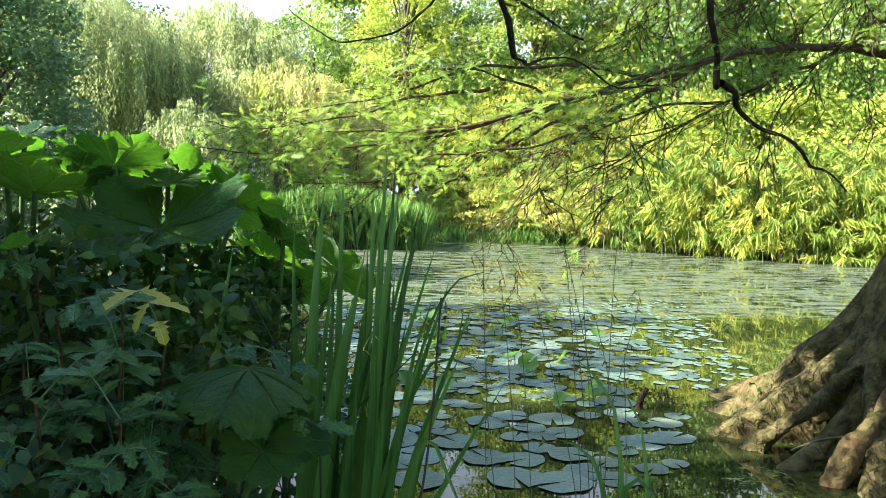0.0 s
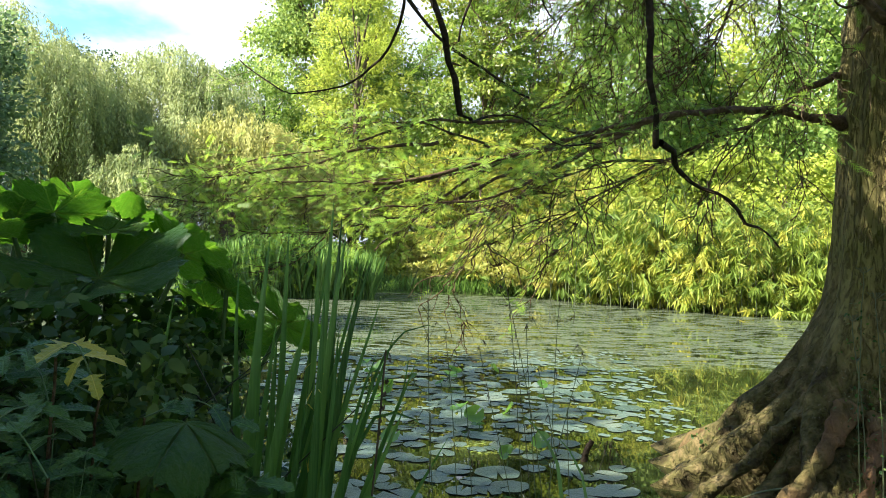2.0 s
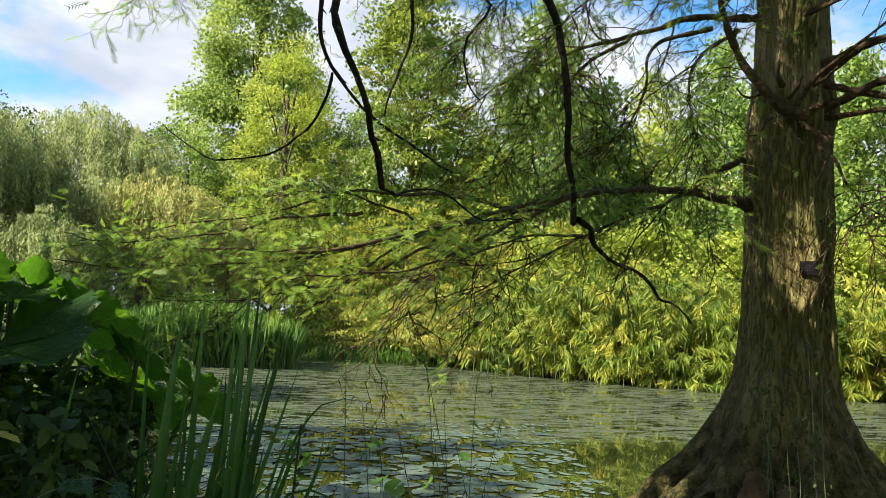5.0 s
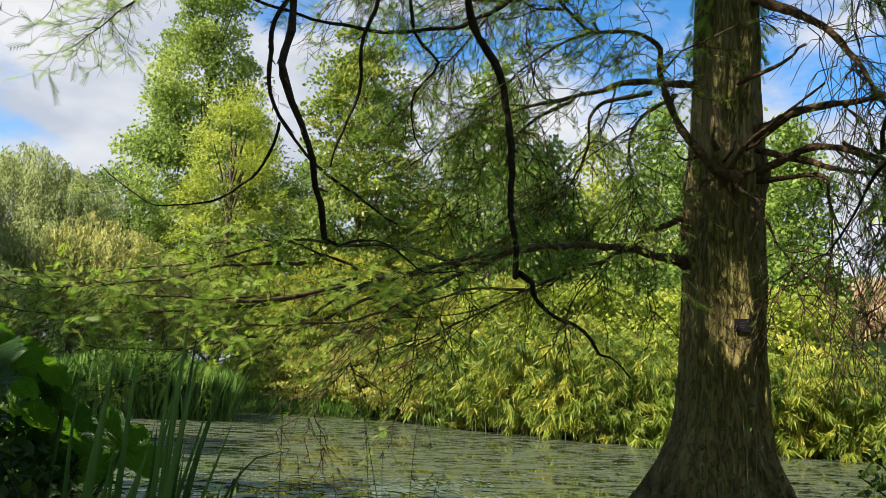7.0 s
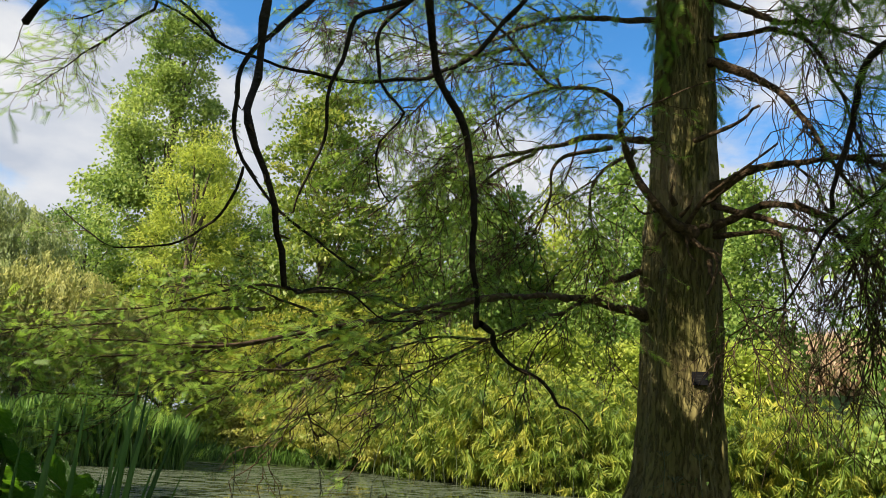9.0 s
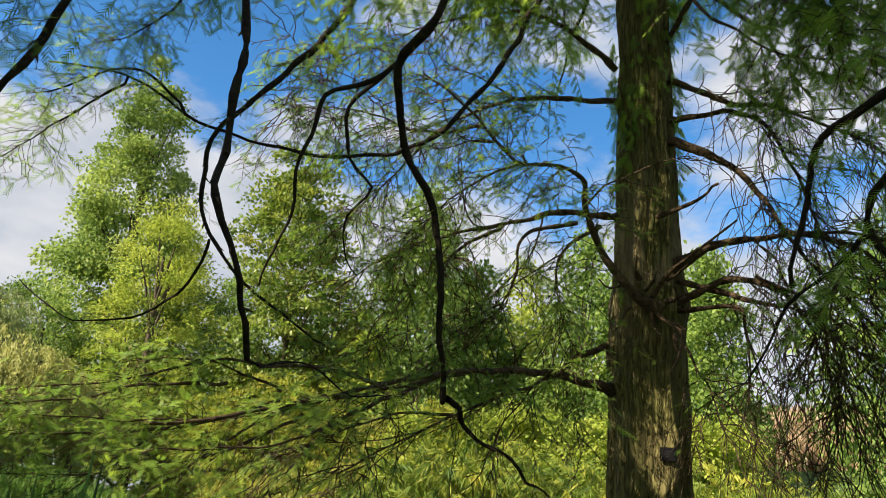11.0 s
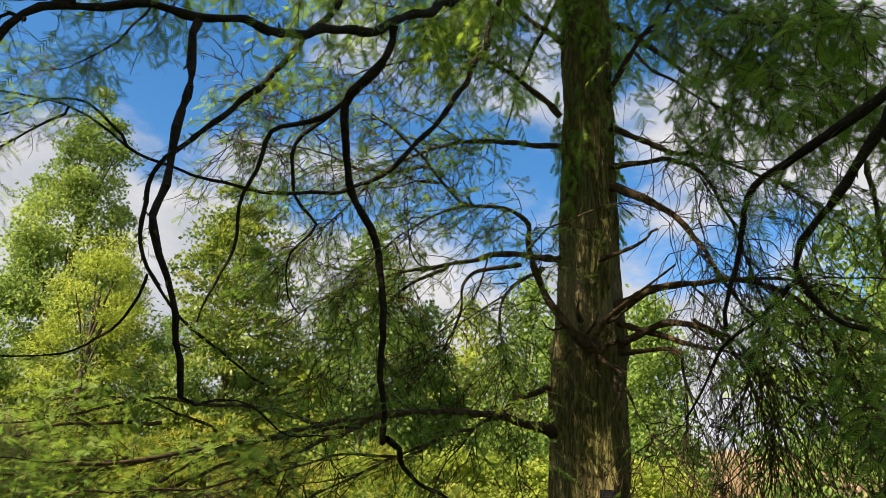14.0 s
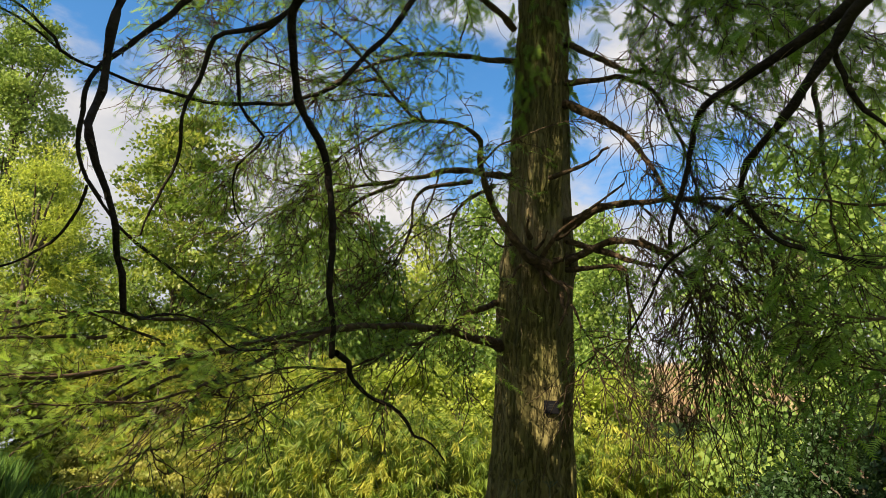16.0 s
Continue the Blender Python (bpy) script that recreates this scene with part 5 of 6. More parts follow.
def plant_banks():
    row = [(13.5, 26.2, 2.3, 0), (16, 25.2, 3.3, 1), (18.6, 24.6, 2.6, 0), (21, 24.2, 3.6, 1), (23.6, 23.8, 3.0, 0), (26, 23.6, 3.7, 1), (28.6, 23.6, 2.9, 0), (31, 23.8, 3.8, 0), (33.6, 24, 3.2, 1), (36.4, 24.4, 3.8, 0), (39.2, 25, 3.5, 1), (41.6, 25, 3.3, 0), (44.5, 25.5, 3.6, 1), (47.5, 26, 3.4, 0)]
    for az, d, h, g in row:
        x, y = at(az, d)
        bamboo(x, y, h * 1.2, MAT["bamboo_green" if g else "bamboo"], "leafy green bamboo clump on the far bank" if g else "yellow-green bamboo clump lit by the sun", 38)
    for az, d, h in ((17, 27.5, 4.4), (22.5, 27, 4.8), (27.5, 27, 4.6), (32, 27, 4.8), (37, 28, 4.6)):
        x, y = at(az, d)
        leafy_tree("hedge_shrub", "tall green shrub behind the bamboo", x, y, [(0.2, 1.6), (2.4, 1.9), (h, 0.8)], MAT["lime"], 130, 44, 0.6, 0.23, trunk=0.08)
    for az, d, h, r in ((51.2, 18.5, 3.2, 1.3), (54.0, 17, 3.6, 1.5), (57.5, 17, 4.2, 1.7)):
        x, y = at(az, d)
        leafy_tree("dark_shrub", "dark green evergreen shrub on the shaded bank", x, y, [(0.2, r * 0.9), (h * 0.5, r), (h, r * 0.4)], MAT["dark"], 110, 40, 0.5, 0.2, trunk=0.07)
    # grassy water's edge and reeds
    pos, ax, sz = [], [], []
    for az in np.linspace(-16, 55, 520):
        x, y = at(az, 20)
        dd = 20.0
        while dd < 31 and shore(np.array([dd * math.sin(radians(az))]), np.array([dd * math.cos(radians(az))]))[0] < 0:
            dd += 0.15
        for _ in range(16):
            d = dd + rng.uniform(-0.1, 1.0)
            px, py = d * math.sin(radians(az)) + rng.normal(0, 0.15), d * math.cos(radians(az))
            pos.append((px, py, 0.02 + 0.25 * min(1, max(0, d - dd))))
            ax.append((rng.normal(0, 0.35), rng.normal(-0.15, 0.35), 1))
            sz.append(rng.uniform(0.25, 0.7) * (1.0 if az > 4 else 0.9))
    blade = ([(0, 0.010, 0), (0, -0.010, 0), (0.55, 0.009, 0.04), (1, 0, 0.22)], [(0, 1, 2), (1, 3, 2)])
    tagged(piece("bank_grass", mesh_from("bank_grass", *scatter(*blade, np.array(pos), np.array(ax), rng.normal(0, 1, (len(pos), 3)), np.array(sz)), MAT["reed"]), None, "tufts of long grass along the far waterline", "stuff"), category="grass")
    pos, ax, sz = [], [], []
    for _ in range(9000):
        az, d = rng.uniform(-15, -1.2), rng.uniform(23.2, 26.5)
        x, y = at(az, d)
        pos.append((x, y, 0.0))
        ax.append((rng.normal(0, 0.10), rng.normal(0, 0.10), 1))
        sz.append(rng.uniform(0.7, 2.2) * (1.0 - 0.35 * abs((az + 8) / 7)))
    tagged(piece("reed_bed", mesh_from("reed_bed", *scatter(*blade, np.array(pos), np.array(ax), rng.normal(0, 1, (len(pos), 3)), np.array(sz)), MAT["reed"]), None, "upright green reeds standing in the far pond margin", "stuff"), category="reeds")
    pos, ax, sz = [], [], []
    for _ in range(16000):
        az, d = rng.uniform(31, 64), rng.uniform(50, 78)
        x, y = at(az, d)
        pos.append((x, y, gz(x, y)))
        ax.append((rng.normal(0, 0.15), rng.normal(0, 0.15), 1))
        sz.append(rng.uniform(1.2, 2.2))
    wide = ([(0, 0.05, 0), (0, -0.05, 0), (0.6, 0.05, 0.04), (1, 0, 0.22)], [(0, 1, 2), (1, 3, 2)])
    tagged(piece("dry_grass", mesh_from("dry_grass", *scatter(*wide, np.array(pos), np.array(ax), rng.normal(0, 1, (len(pos), 3)), np.array(sz)), MAT["dry"]), None, "pale tan tall grass on the rise behind the pond", "stuff"), category="grass")
    # unseen trees added beside and behind the camera to shade bank, water and cypress
    for x, y, n, prof in ((-4.2, 0.9, 110, [(0.8, 0.8), (2.4, 0.9), (3.4, 0.5)]), (-6.4, -0.4, 150, [(3.2, 0.7), (5.2, 0.8), (7.6, 0.6)]), (-3.0, 0.5, 70, [(0.4, 0.6), (1.4, 0.7), (2.5, 0.5)]), (-1.9, -0.5, 36, [(0.5, 0.5), (1.5, 0.6), (2.3, 0.4)]), (-10.4, 7.6, 60, [(3, 1.3), (6, 1.8), (9.4, 0.8)]), (-2.6, 3.45, 34, [(4.7, 0.2), (5.1, 0.3), (5.6, 0.2)]), (-6.8, 2.6, 100, [(2.0, 0.9), (4.6, 1.0), (5.4, 0.6)]), (-5.0, 0.2, 150, [(6.2, 0.8), (7.8, 1.2), (9.6, 0.8)]), (-6.2, 0.0, 240, [(10.0, 1.2), (11.8, 1.6), (14.0, 1.0)]), (-7.2, 2.4, 230, [(14.0, 1.6), (15.8, 2.3), (18.5, 1.2)]),
                       (-9.4, 3.2, 46, [(3, 1.2), (5.5, 1.6), (8.2, 0.9)]), (-10, 5.4, 50, [(3, 1.3), (6, 1.8), (8.8, 0.8)]), (0.2, -5.0, 80, [(2.2, 2.0), (5, 2.6), (9, 0.8)]), (4.8, -4.4, 80, [(2.2, 2.0), (5, 2.6), (9, 0.8)]), (8.5, -1.0, 80, [(2.2, 2.4), (5, 3.0), (10, 0.8)]), (-7, -9, 80, [(2.4, 2.8), (5, 3.5), (10, 0.8)])):
        leafy_tree("shade_tree", "unseen leafy tree added beside the view to cast shade", x, y, prof, MAT["broad"], n, 18, 0.5, 0.44, trunk=0.12)


plant_banks()


# ---- the near bank ----
def umbrella_leaf(seed, lobes=9, cup=0.16):
    """A round lobed leaf of unit radius with raised ribs, toothed rim and a notch at the stalk."""
    r = np.random.default_rng(seed)
    nt, nr = 190, 13
    th = np.linspace(-math.pi * 0.965, math.pi * 0.965, nt)
    ph = r.uniform(0, 6.28, 4)
    saw = lambda v: np.abs(((v / (2 * math.pi)) % 1.0) * 2 - 1)
    lob = saw(lobes * th + 0.4 + math.pi)
    rim = 0.70 + 0.20 * lob ** 0.8 + 0.09 * saw(lobes * 3 * th + ph[0]) + 0.05 * saw(lobes * 9 * th + ph[2]) + 0.06 * np.sin(2 * th + ph[1])
    rim *= 1 - 0.5 * np.exp(-((np.abs(th) - math.pi) / 0.22) ** 2)
    q = np.linspace(0.0, 1, nr)
    Tg, Q = np.meshgrid(th, q)
    R = Q * rim[None]
    rib = np.exp(-((np.angle(np.exp(1j * (Tg * lobes + 0.4))) / lobes) / 0.045) ** 2)
    z = cup * R ** 1.6 + 0.05 * Q ** 2 * np.sin(lobes * Tg + ph[2]) + 0.05 * Q ** 3 * np.sin(4 * Tg + ph[3]) - 0.06 * rib * (1.1 - Q) * np.minimum(1, Q * 5)
    z += 0.02 * np.sin(17 * Q * 2 + 3 * Tg) * np.sin(21 * Tg) * Q - 0.30 * np.clip(Q - 0.80, 0, 1) ** 1.3 * (0.6 + 0.6 * np.sin(3 * Tg + ph[1]))
    V = np.stack([R * np.cos(Tg), R * np.sin(Tg), z], -1).reshape(-1, 3)
    i, j = np.meshgrid(np.arange(nr - 1), np.arange(nt - 1), indexing="ij")
    F = np.stack([i * nt + j, (i + 1) * nt + j, (i + 1) * nt + j + 1, i * nt + j + 1], -1).reshape(-1, 4)
    return mesh_from("leaf_blade", V, F, MAT["gunnera"], True)


def frame_to(pos, normal, ahead, scale):
    """A pose at pos whose z is normal and whose x points roughly along ahead."""
    n = Vector(normal).normalized()
    x = Vector(ahead) - n * Vector(ahead).dot(n)
    x.normalize()
    y = n.cross(x)
    return Matrix.Translation(pos) @ Matrix((x, y, n)).transposed().to_4x4() @ Matrix.Diagonal((scale, scale, scale, 1))


def umbrella_plant(px, py, *leaves):
    """leaves: place of the stalk's top, normal, way of the leaf, radius, shape."""
    t = thing("umbrella_plant", (0, 0, 0), "umbrella plant with large toothed round green leaves", "plant", "umbrella plants on the bank")
    z0 = gz(px, py)
    for pos, nrm, way, rad, k in leaves:
        piece("leaf_blade", UMBRELLAS[k], t, at=frame_to(pos, nrm, way, rad))
        root = np.array([px + rng.normal(0, 0.08), py + rng.normal(0, 0.08), z0 - 0.03])
        p = np.array(pos) - 0.004 * np.array(nrm)
        path = smooth_path([root, (root * 0.45 + p * 0.55) + [0, 0, 0.12], p], 0.08)
        piece("leaf_stalk", mesh_from("leaf_stalk", *tube(path, np.linspace(0.013, 0.007, len(path)), 7), MAT["stem"], True), t, "pale green leaf stalk")


UMBRELLAS = [umbrella_leaf(k, lobes=7, cup=(0.20, 0.14, 0.32, 0.08, -0.42)[k]) for k in range(5)]
umbrella_plant(-1, 2.45,
               ((-0.78, 2.14, 1.5), (0.02, -0.46, 0.88), (0.1, -1, 0), 0.275, 2),
               ((-0.80, 2.26, 1.63), (0, -0.30, 0.95), (1, -0.3, 0), 0.125, 0),
               ((-0.63, 2.42, 1.57), (0.32, 0.55, 0.75), (1, 0.3, -0.3), 0.175, 1),
               ((-0.8, 2.42, 1.65), (0, 0.5, 0.85), (0.5, 1, 0), 0.17, 3),
               ((-0.97, 2.3, 1.68), (-0.1, 0.55, 0.8), (-0.6, 1, 0), 0.155, 1),
               ((-1.07, 2.26, 1.64), (-0.3, 0.45, 0.82), (-1, 0.4, 0), 0.14, 3))
umbrella_plant(-1.35, 2.5,
               ((-1.07, 2.04, 1.6), (-0.1, 0.4, 0.9), (-0.6, -1, 0), 0.135, 2),
               ((-1.23, 2.29, 1.76), (0, -0.25, 0.95), (1, -0.4, 0), 0.13, 0),
               ((-1.18, 2.09, 1.69), (-0.2, 0.35, 0.9), (-1, 0.1, 0), 0.14, 3),
               ((-1.15, 2.5, 1.72), (0.1, 0.4, 0.9), (0.2, 1, 0), 0.13, 1),
               ((-1.03, 2.6, 1.74), (0.1, 0.5, 0.85), (0.2, 1, 0), 0.12, 3),
               ((-1.42, 2.4, 1.74), (-0.2, 0.3, 0.9), (-1, 0.2, 0), 0.17, 1))
umbrella_plant(-0.62, 2.75,
               ((-0.5, 2.45, 1.46), (0.5, 0.4, 0.75), (1, -0.2, -0.4), 0.135, 1),
               ((-0.34, 2.58, 1.35), (0.4, 0.62, 0.6), (1, 0.1, -0.5), 0.15, 3),
               ((-0.63, 2.62, 1.29), (0.1, 0.72, 0.7), (0.3, 1, 0), 0.135, 1),
               ((-0.52, 2.8, 1.27), (0.2, 0.72, 0.7), (1, 0.3, 0), 0.15, 3),
               ((-0.8, 2.73, 1.32), (-0.1, 0.6, 0.8), (-0.5, 1, 0), 0.12, 1),
               ((-0.6, 2.63, 1.39), (0.2, 0.6, 0.8), (0.6, 1, 0), 0.13, 0),
               ((-0.74, 2.8, 1.4), (0, 0.6, 0.8), (0, 1, 0), 0.14, 3))
umbrella_plant(-0.44, 1.72,
               ((-0.40, 1.60, 1.235), (0.12, -0.10, 0.97), (0.75, -0.7, -0.3), 0.165, 4),
               ((-0.35, 1.51, 1.09), (0.25, -0.5, 0.8), (-0.2, -1, -0.5), 0.1, 0),
               ((-0.3, 1.59, 1.1), (0.5, -0.35, 0.8), (1, -0.6, -0.5), 0.085, 1))
umbrella_plant(-1.02, 1.88,
               ((-0.97, 1.75, 1.47), (-0.2, -0.1, 0.95), (0.3, -1, 0), 0.1, 2))


def sword(path, width, fold=0.25, n=16):
    """A long blade with a midrib, narrowing to a point."""
    p = smooth_path(path, max(0.02, 1.0 / n))
    k = len(p)
    u = np.linspace(0, 1, k)
    w = width * np.minimum(1, 0.65 + u) * np.clip((1 - u) / 0.45, 0, 1) ** 0.75
    tan = unit(np.gradient(p, axis=0))
    side = unit(np.cross(tan, np.array([0.15, -1.0, 0.05])))
    nrm = np.cross(side, tan)
    V = np.stack([p - side * w[:, None] / 2 + nrm * w[:, None] * fold, p, p + side * w[:, None] / 2 + nrm * w[:, None] * fold], 1).reshape(-1, 3)
    i = np.arange(k - 1)[:, None]
    F = np.concatenate([np.concatenate([i * 3 + c, i * 3 + c + 1, (i + 1) * 3 + c + 1, (i + 1) * 3 + c], 1) for c in (0, 1)])
    return V, F


def iris_leaf(clump, width, *way):
    piece("iris_leaf", mesh_from("iris_leaf", *sword(list(way), 0.74 * width), MAT["iris"], True), clump)


def build_irises():
    clump = thing("iris_clump", (0, 0, 0), "clump of tall sword-shaped iris leaves at the water's edge", "plant")
    iris_leaf(clump, 0.047, (-0.39, 2.06, 0.33), (-0.34, 2.03, 1.22), (-0.31, 2.04, 1.63))
    iris_leaf(clump, 0.0325, (-0.31, 2.21, 0.33), (-0.29, 2.18, 1.19), (-0.28, 2.18, 1.67))
    iris_leaf(clump, 0.0392, (-0.37, 2.16, 0.33), (-0.35, 2.13, 1.12), (-0.34, 2.13, 1.45))
    iris_leaf(clump, 0.037, (-0.2, 2.1, 0.33), (-0.17, 2.07, 1.28), (-0.15, 2.07, 1.74))
    iris_leaf(clump, 0.0314, (-0.18, 2.14, 0.33), (-0.15, 2.11, 1.27), (-0.13, 2.12, 1.71))
    iris_leaf(clump, 0.0336, (-0.23, 2.06, 0.33), (-0.16, 2.03, 1.22), (-0.11, 2.04, 1.67))
    iris_leaf(clump, 0.0381, (-0.2, 2.11, 0.33), (-0.12, 2.1, 1.23), (-0.05, 2.1, 1.57))
    iris_leaf(clump, 0.0426, (-0.37, 1.99, 0.33), (-0.27, 1.98, 1.11), (-0.2, 1.99, 1.42))
    iris_leaf(clump, 0.0269, (-0.23, 2.2, 0.33), (-0.21, 2.17, 1.12), (-0.21, 2.17, 1.47))
    iris_leaf(clump, 0.0314, (-0.25, 2.16, 0.33), (-0.2, 2.13, 1.21), (-0.19, 2.13, 1.63))
    iris_leaf(clump, 0.0325, (-0.66, 1.93, 0.33), (-0.56, 1.92, 1.18), (-0.52, 1.93, 1.48))
    iris_leaf(clump, 0.0381, (-0.32, 2.11, 0.33), (-0.3, 2.08, 1.09), (-0.29, 2.08, 1.38))
    iris_leaf(clump, 0.0314, (-0.23, 2.17, 0.33), (-0.14, 2.16, 1.14), (-0.08, 2.16, 1.49))
    iris_leaf(clump, 0.0426, (-0.33, 2.21, 0.33), (-0.29, 2.18, 1.03), (-0.25, 2.19, 1.32))
    iris_leaf(clump, 0.0325, (-0.21, 2.02, 0.33), (-0.17, 1.99, 1.17), (-0.16, 1.99, 1.5))
    iris_leaf(clump, 0.0235, (-0.19, 2.06, 0.33), (-0.09, 2.05, 1.08), (-0.02, 2.05, 1.34))
    iris_leaf(clump, 0.0302, (-0.39, 2.29, 0.33), (-0.43, 2.26, 1.24), (-0.43, 2.26, 1.55))
    iris_leaf(clump, 0.0291, (-0.21, 1.99, 0.33), (-0.14, 1.98, 1.1), (-0.12, 1.98, 1.41))
    iris_leaf(clump, 0.0269, (-0.21, 2.11, 0.33), (-0.14, 2.1, 0.99), (-0.09, 2.1, 1.28))
    iris_leaf(clump, 0.0336, (-0.3, 2.05, 0.33), (-0.23, 2.04, 1.01), (-0.18, 2.04, 1.28))
    # narrower blades between them, leaning over towards the water
    for i in range(16):
        u = (i + rng.random()) / 16
        x, y = -0.42 + 0.26 * u, 2.02 + 0.2 * rng.random()
        top = 1.62 - 0.5 * abs(u - 0.45) - 0.25 * rng.random()
        lean = 0.07 + 0.2 * u + rng.normal(0, 0.03)
        iris_leaf(clump, rng.uniform(0.022, 0.033), (x, y, 0.33), (x + 0.35 * lean, y - 0.02, 0.62 * top), (x + lean, y - 0.03, top))
    # bent and drooping blades
    for pts, w in (([(-0.2, 2.1, 0.4), (-0.06, 2.1, 1.15), (0.05, 2.1, 1.38), (0.17, 2.09, 1.39)], 0.012),
                   ([(-0.2, 2.1, 0.4), (-0.08, 2.08, 1.05), (0.03, 2.05, 1.17), (0.13, 2.02, 1.12)], 0.016),
                   ([(-0.15, 2.15, 0.4), (-0.02, 2.12, 1.0), (0.05, 2.1, 1.22), (0.06, 2.1, 1.32)], 0.012),
                   ([(-0.12, 2.05, 0.5), (-0.04, 2.05, 0.95), (0.06, 2.02, 0.78), (0.16, 2.0, 0.66)], 0.014)):
        piece("iris_leaf", mesh_from("iris_leaf", *sword(pts, w), MAT["iris"], True), clump)
    # brown seed stalk
    stalk = smooth_path([(-0.1, 2.1, 0.45), (-0.03, 2.08, 0.9), (0.0, 2.08, 1.33)], 0.05)
    piece("seed_stalk", mesh_from("seed_stalk", *tube(stalk, np.linspace(0.004, 0.003, len(stalk)), 5), MAT["seed"]), clump, "thin withered brown seed stalk")
    for i in range(7):
        z = 1.10 + 0.035 * i
        V, F = scatter(*OVAL, np.repeat([[-0.012 + 0.004 * i, 2.075, z]], 3, 0), rng.normal(0, 0.4, (3, 3)) + [0, 0, 0.8], rng.normal(0, 1, (3, 3)), 0.018)
        piece("seed_husk", mesh_from("seed_husk", V, F, MAT["seed"]), clump)
    for x, z in ((-0.20, 1.20), (-0.17, 1.24), (-0.23, 1.16), (-0.19, 1.02), (-0.21, 1.28)):
        V, F = scatter(*LANCE, np.repeat([[x, 2.0, z]], 2, 0), rng.normal(0, 0.5, (2, 3)) + [0.2, -0.3, 0.6], rng.normal(0, 1, (2, 3)), 0.045)
        piece("faded_flower", mesh_from("faded_flower", V, F, MAT["yellowleaf"]), clump, "withered yellow iris flower")


build_irises()


def holly_leaflet(seed):
    """A leaflet with a few spines along each edge, folded along its midrib."""
    r = np.random.default_rng(seed)
    top = [(0, 0.02)]
    for k in range(4):
        t = 0.14 + 0.21 * k
        top += [(t, 0.12 + 0.07 * math.sin(3 * t + 0.4) + r.uniform(-.02, .02)), (t + 0.12, 0.33 + r.uniform(-.03, .06) - 0.22 * t), (t + 0.13, 0.12 + 0.04 * math.sin(3 * t))]
    top.append((1.0, 0.0))
    mid = [(x, 0) for x, _ in top]
    V = []
    for (x, y), (mx, _) in zip(top, mid):
        dz = -0.22 * x * x
        V += [(mx, 0, dz), (x, y, dz + 0.34 * y), (x, -y, dz + 0.34 * y)]
    F = []
    for i in range(len(top) - 1):
        a, b = 3 * i, 3 * (i + 1)
        F += [(a, b, b + 1, a + 1), (a, a + 2, b + 2, b)]
    return mesh_from("leaflet", V, F, MAT["holly"], True)


